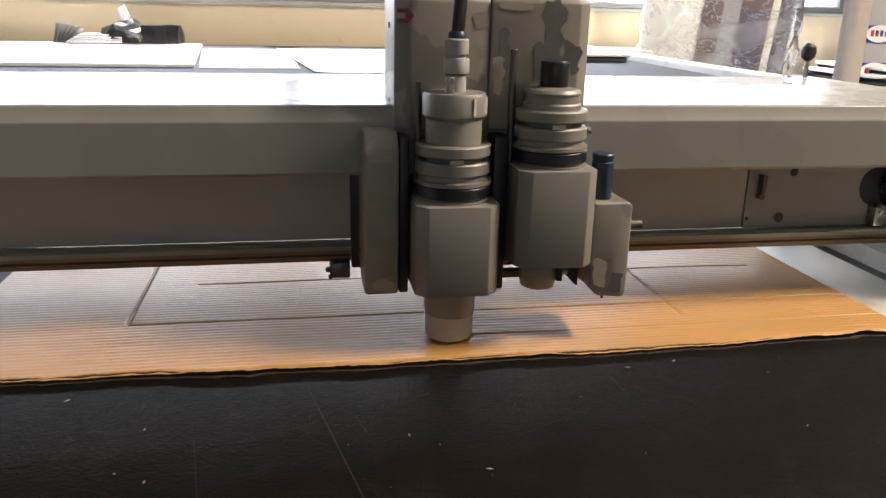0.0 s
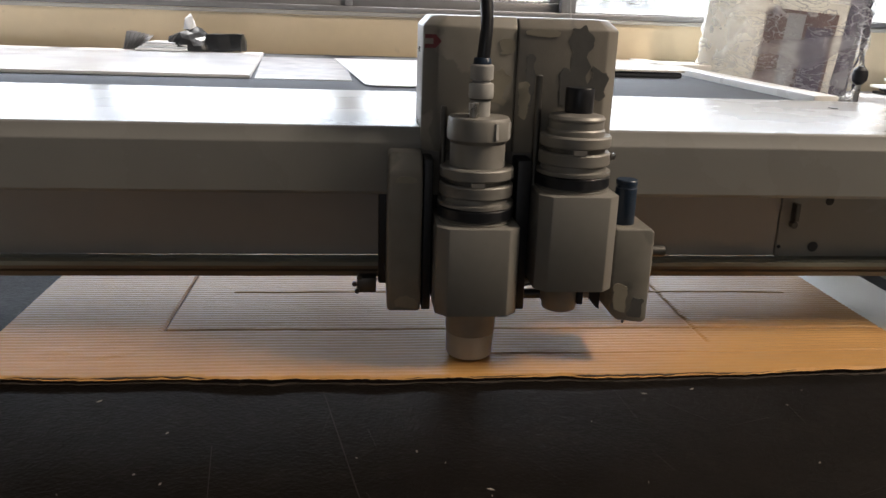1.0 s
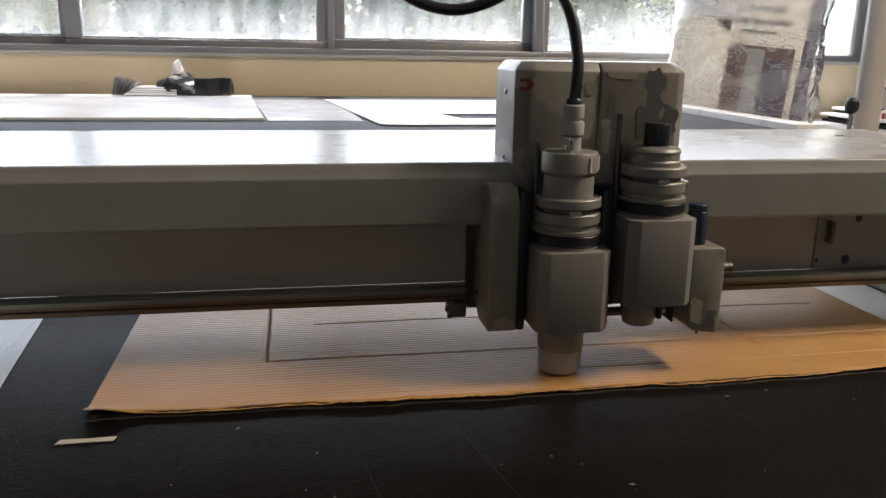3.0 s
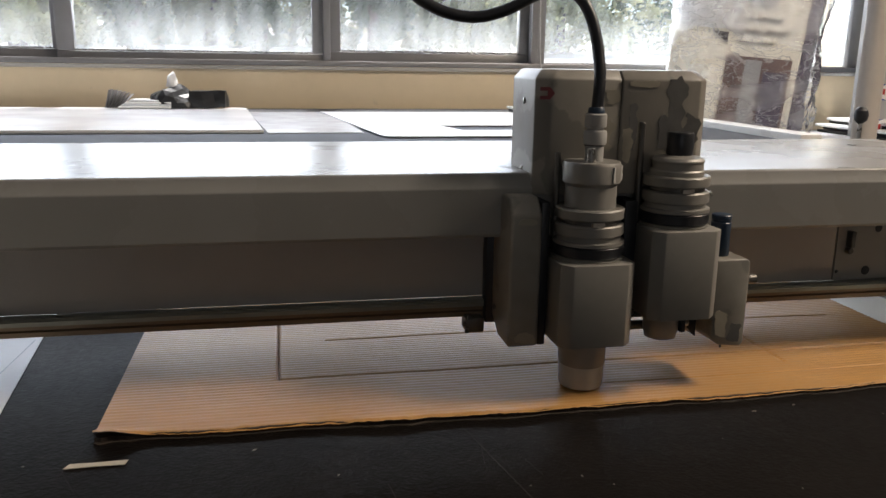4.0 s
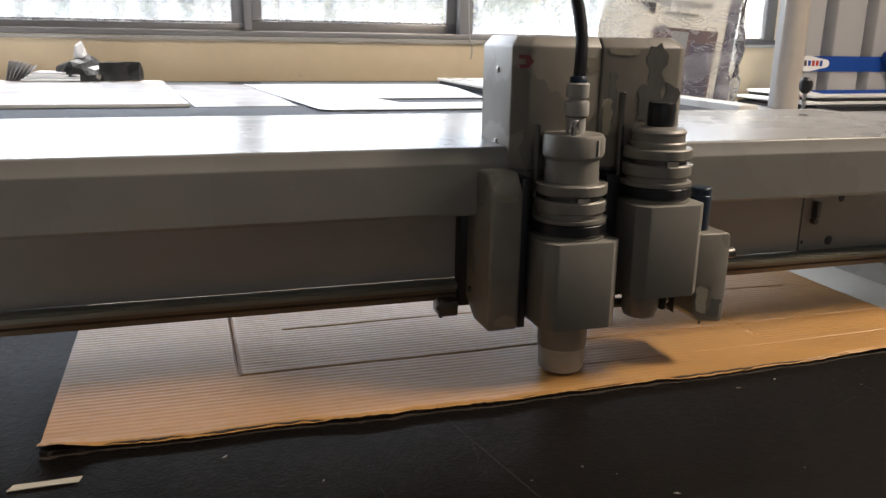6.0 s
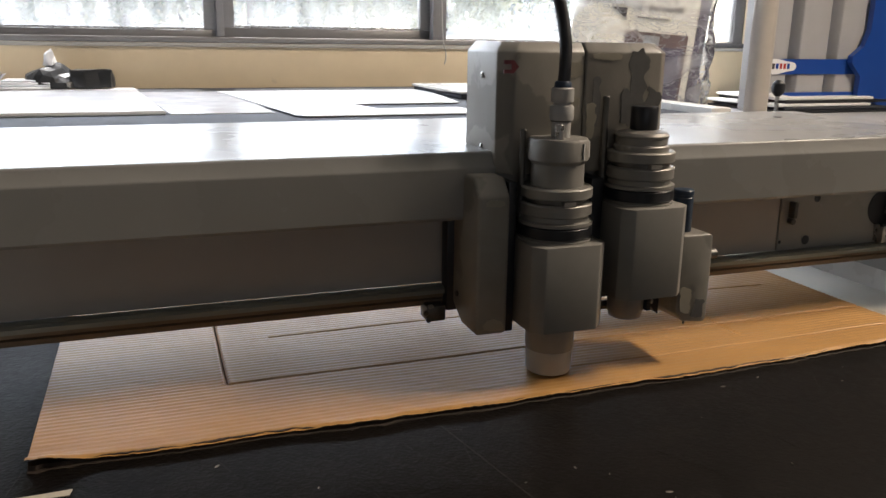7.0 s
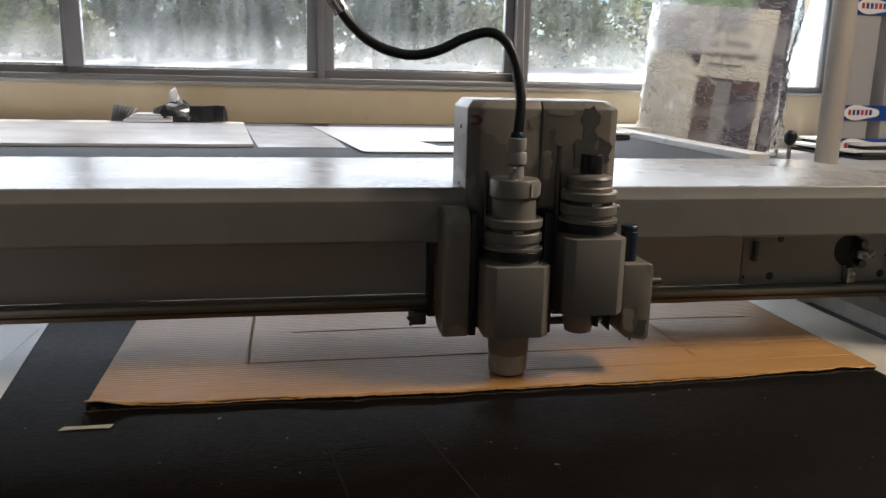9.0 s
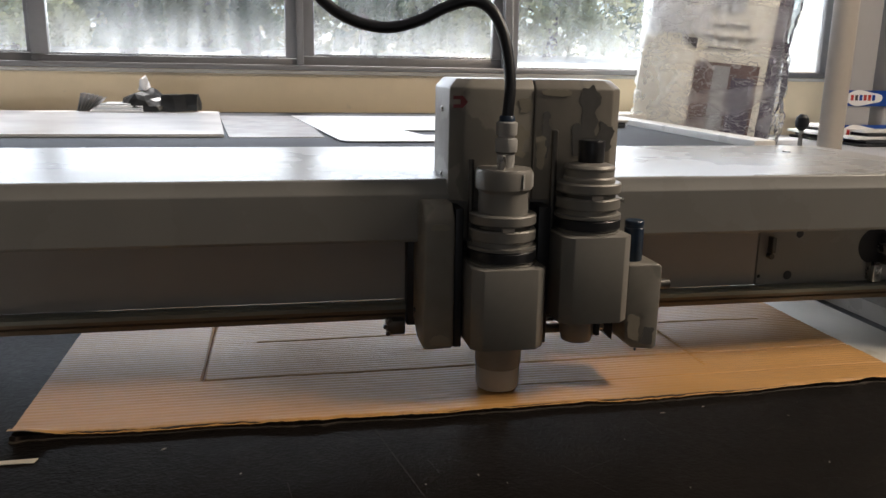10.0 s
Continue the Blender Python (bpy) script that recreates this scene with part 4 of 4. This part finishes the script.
for k in range(6):
    bm = box(-0.465 + 0.0062 * k, -0.4635 + 0.0062 * k, 2.24, 2.30, BENCH + 0.0085, BENCH + 0.056, 0.0005)
    bmesh.ops.rotate(bm, cent=(-0.464 + 0.0062 * k, 2.27, BENCH + 0.01), matrix=Matrix.Rotation(radians(14 + 6 * k), 3, "Y"), verts=bm.verts)
    part("card", bm, FRAME, comb)

cord = thing("blind_cord", "thin pale cord hanging in front of the window", "cord", (0.73, 2.35, 1.14))
part("string", tube([(0.722, 2.352, 2.04), (0.726, 2.350, 1.6), (0.734, 2.350, 1.2), (0.745, 2.348, 1.115), (0.741, 2.349, 1.085)], 0.0018, 8, 8), COLLAR, cord)

cab = thing("wall_cabinet", "low cream cabinet with a ledge under the windows", "cabinet", (1.05, 2.3, 0))
part("body", box(1.00, 1.125, 2.22, Y_WALL - 0.002, 0.9562, 1.012, 0.003), WALL, cab)
part("ledge", box(0.985, 1.13, 2.20, Y_WALL - 0.002, 1.0125, 1.030, 0.004), WHITE, cab)

# ---- to the right: pole, wrapped carton, display stand ----
solid("pipe_column", lathe(1.494, 1.90, [(0.031, 0), (0.031, 2.749)], 32), PIPE, "beige enamelled round pipe column", "column")
shelf = thing("side_table", "low grey side table with black sheets", "table", (1.4, 2.1, 0))
part("tabletop", box(0.98, 3.2, 1.75, Y_WALL - 0.002, 0.93, 0.955, 0.003), STAND, shelf)
for x in (1.0, 3.1):
    for y in (1.8, 2.32):
        part("leg", box(x - 0.025, x + 0.025, y - 0.025, y + 0.025, 0, 0.9295, 0.002), FRAME, shelf)
for k, (x0, x1, mat) in enumerate(((1.66, 2.1, BLACK), (1.68, 2.08, DARK_TABLE), (1.65, 2.02, PAPER), (1.70, 2.1, BLACK), (1.69, 2.05, PAPER))):
    solid("loose_sheet", box(x0, x1, 1.98 + 0.01 * k, 2.32, 0.9555 + 0.009 * k, 0.9635 + 0.009 * k, 0.002), mat, "black packing sheet in a pile" if mat is not PAPER else "white packing sheet in a pile", "sheet", group="sheet pile")


def tilt(bm, cx, cz, deg, pitch=0):
    bmesh.ops.rotate(bm, cent=(cx, 2.3, cz), matrix=Matrix.Rotation(radians(deg), 3, "Y") @ Matrix.Rotation(radians(pitch), 3, "X"), verts=bm.verts)
    # the carton stands turned, its printed front towards the table
    bmesh.ops.rotate(bm, cent=(cx, 2.24, cz), matrix=Matrix.Rotation(radians(TURNED), 3, "Z"), verts=bm.verts)
    bmesh.ops.translate(bm, vec=(0.0, -0.06, 0.0), verts=bm.verts)
    return bm


carton = thing("wrapped_carton", "cream printed carton wrapped in clear crumpled plastic", "carton", (1.25, 2.25, 0.956))
CZ = 0.957
LEAN = 5
TURNED = -42
CX = 1.25
part("box", tilt(box(1.085, 1.425, 2.17, 2.31, CZ + 0.016, 1.385, 0.004), CX, CZ, LEAN), CARTON, carton)
part("side_panel", tilt(box(1.4255, 1.440, 2.172, 2.330, CZ + 0.024, 1.388, 0.004), CX, CZ, LEAN), PURPLE, carton, "dark purple carton side")
part("cut_panel", tilt(box(1.080, 1.232, 2.158, 2.1695, CZ + 0.018, 1.245, 0.002), CX, CZ, LEAN), CARTON, carton)
part("notch", tilt(prism([(1.188, 1.2475), (1.2325, 1.2475), (1.2325, 1.218)], "y", 2.1560, 2.1575), CX, CZ, LEAN), INK, carton, "dark triangular notch", smooth=False)
part("corner_panel", tilt(box(1.088, 1.262, 2.164, 2.1695, 1.255, 1.384, 0.002), CX, CZ, LEAN), PAPER, carton, "pale printed corner")
part("grey_panel", tilt(box(1.264, 1.345, 2.165, 2.1695, 1.325, 1.384, 0.001), CX, CZ, LEAN), GREYSHEET, carton, "grey printed strip")
pic = part("printed_panel", tilt(box(1.236, 1.408, 2.166, 2.1695, CZ + 0.020, 1.186), CX, CZ, LEAN), BROWNPRINT, carton, "brown printed picture panel", smooth=False)
part("pale_stripe", tilt(box(1.288, 1.332, 2.1645, 2.1658, CZ + 0.022, 1.178), CX, CZ, LEAN), STAND, pic, "pale stripe in the picture", smooth=False)
part("dark_stripe", tilt(box(1.340, 1.402, 2.1645, 2.1658, CZ + 0.022, 1.150), CX, CZ, LEAN), PURPLE, pic, "purple picture block", smooth=False)
part("green_panel", tilt(box(1.14, 1.345, 2.18, 2.30, 1.3855, 1.450, 0.002), CX, CZ, LEAN), GREENPRINT, carton, "green printed carton top")
part("purple_panel", tilt(box(1.347, 1.440, 2.18, 2.32, 1.3895, 1.470, 0.002), CX, CZ, LEAN), PURPLE, carton, "purple printed carton top")
rng = random.Random(12)
for x0, x1, z, h in ((1.268, 1.363, 1.282, 0.008), (1.250, 1.383, 1.245, 0.013), (1.262, 1.352, 1.222, 0.005)):
    bm = bmesh.new()
    x = x0
    while x < x1:
        w = rng.uniform(0.5, 0.8) * h
        box(x, x + w, 2.1672, 2.1690, z + rng.uniform(0, 0.2) * h, z + h, bm=bm)
        x += w + 0.45 * h
    part("print_bar", tilt(bm, CX, CZ, LEAN), INK, carton, "dark line of print", smooth=False)


def wrap():
    bm = bmesh.new()
    bmesh.ops.create_cube(bm, size=1)
    bmesh.ops.subdivide_edges(bm, edges=list(bm.edges), cuts=44, use_grid_fill=True)
    for v in bm.verts:
        p = v.co
        x, y, z = 1.262 + p.x * 0.385, 2.245 + p.y * 0.185, CZ + 0.232 + p.z * 0.485
        q = Vector((x * 8, y * 8, z * 6))
        fold = 0.014 * noise.noise(q) + 0.020 * abs(noise.noise(q * 2.3)) + 0.010 * abs(noise.noise(q * 6)) - 0.004
        d = Vector((p.x, p.y, 0)).normalized()
        slack = 1.0 + 0.5 * (0.5 - p.z) * (abs(p.x) > 0.45)
        v.co = (x + d.x * fold * 1.1 * slack, y + d.y * fold * 1.2, max(z + 0.5 * fold, CZ + 0.012 + 0.06 * max(0, CX - x)))
    return tilt(bm, CX, CZ, LEAN)


part("plastic_wrap", wrap(), FILM, carton, "clear crumpled plastic film", smooth=True).visible_shadow = False

stand = thing("display_stand", "grey-white card display stand with blue printed bands", "display stand", (2.0, 2.1, 0))
for k in range(3):
    part("panel", prism([(1.63 + 0.15 * k, 2.14), (1.65 + 0.15 * k, 2.085), (1.755 + 0.15 * k, 2.085), (1.775 + 0.15 * k, 2.14)], "z", 0.9562, 2.05, 0.004), STAND, stand)
for z in (0.80 + 0.165, 1.065, 1.375):
    band = part("band", prism([(1.62, 2.080), (2.10, 2.080), (2.10, 2.084), (1.62, 2.084)], "z", z, z + 0.045, 0.0), BLUE, stand, "blue printed band", smooth=False)
    part("badge", prism([(1.724 + 0.062 * math.cos(a), z + 0.023 + (0.021 + 0.004 * math.cos(3 * a)) * math.sin(a)) for a in [math.pi * k / 16 for k in range(32)]], "y", 2.0785, 2.0795), PAPER, band, "white badge shape", smooth=False)
    for n, (c, w) in enumerate(((RED, 0.009), (INK, 0.009), (BLUE, 0.009), (RED, 0.009), (RED, 0.009), (BLUE, 0.009))):
        part("badge_mark", box(1.680 + 0.0142 * n, 1.680 + 0.0142 * n + w, 2.0775, 2.0783, z + 0.016, z + 0.032), c, band, smooth=False)
part("arch", prism([(2.02, 0.9564), (2.02, 1.06), (1.98, 1.10), (1.98, 1.12), (2.02, 1.15), (2.04, 1.20), (2.05, 2.0), (2.25, 2.0), (2.25, 0.9564)], "y", 2.055, 2.075), BLUE, stand, "blue arched card frame", smooth=False)
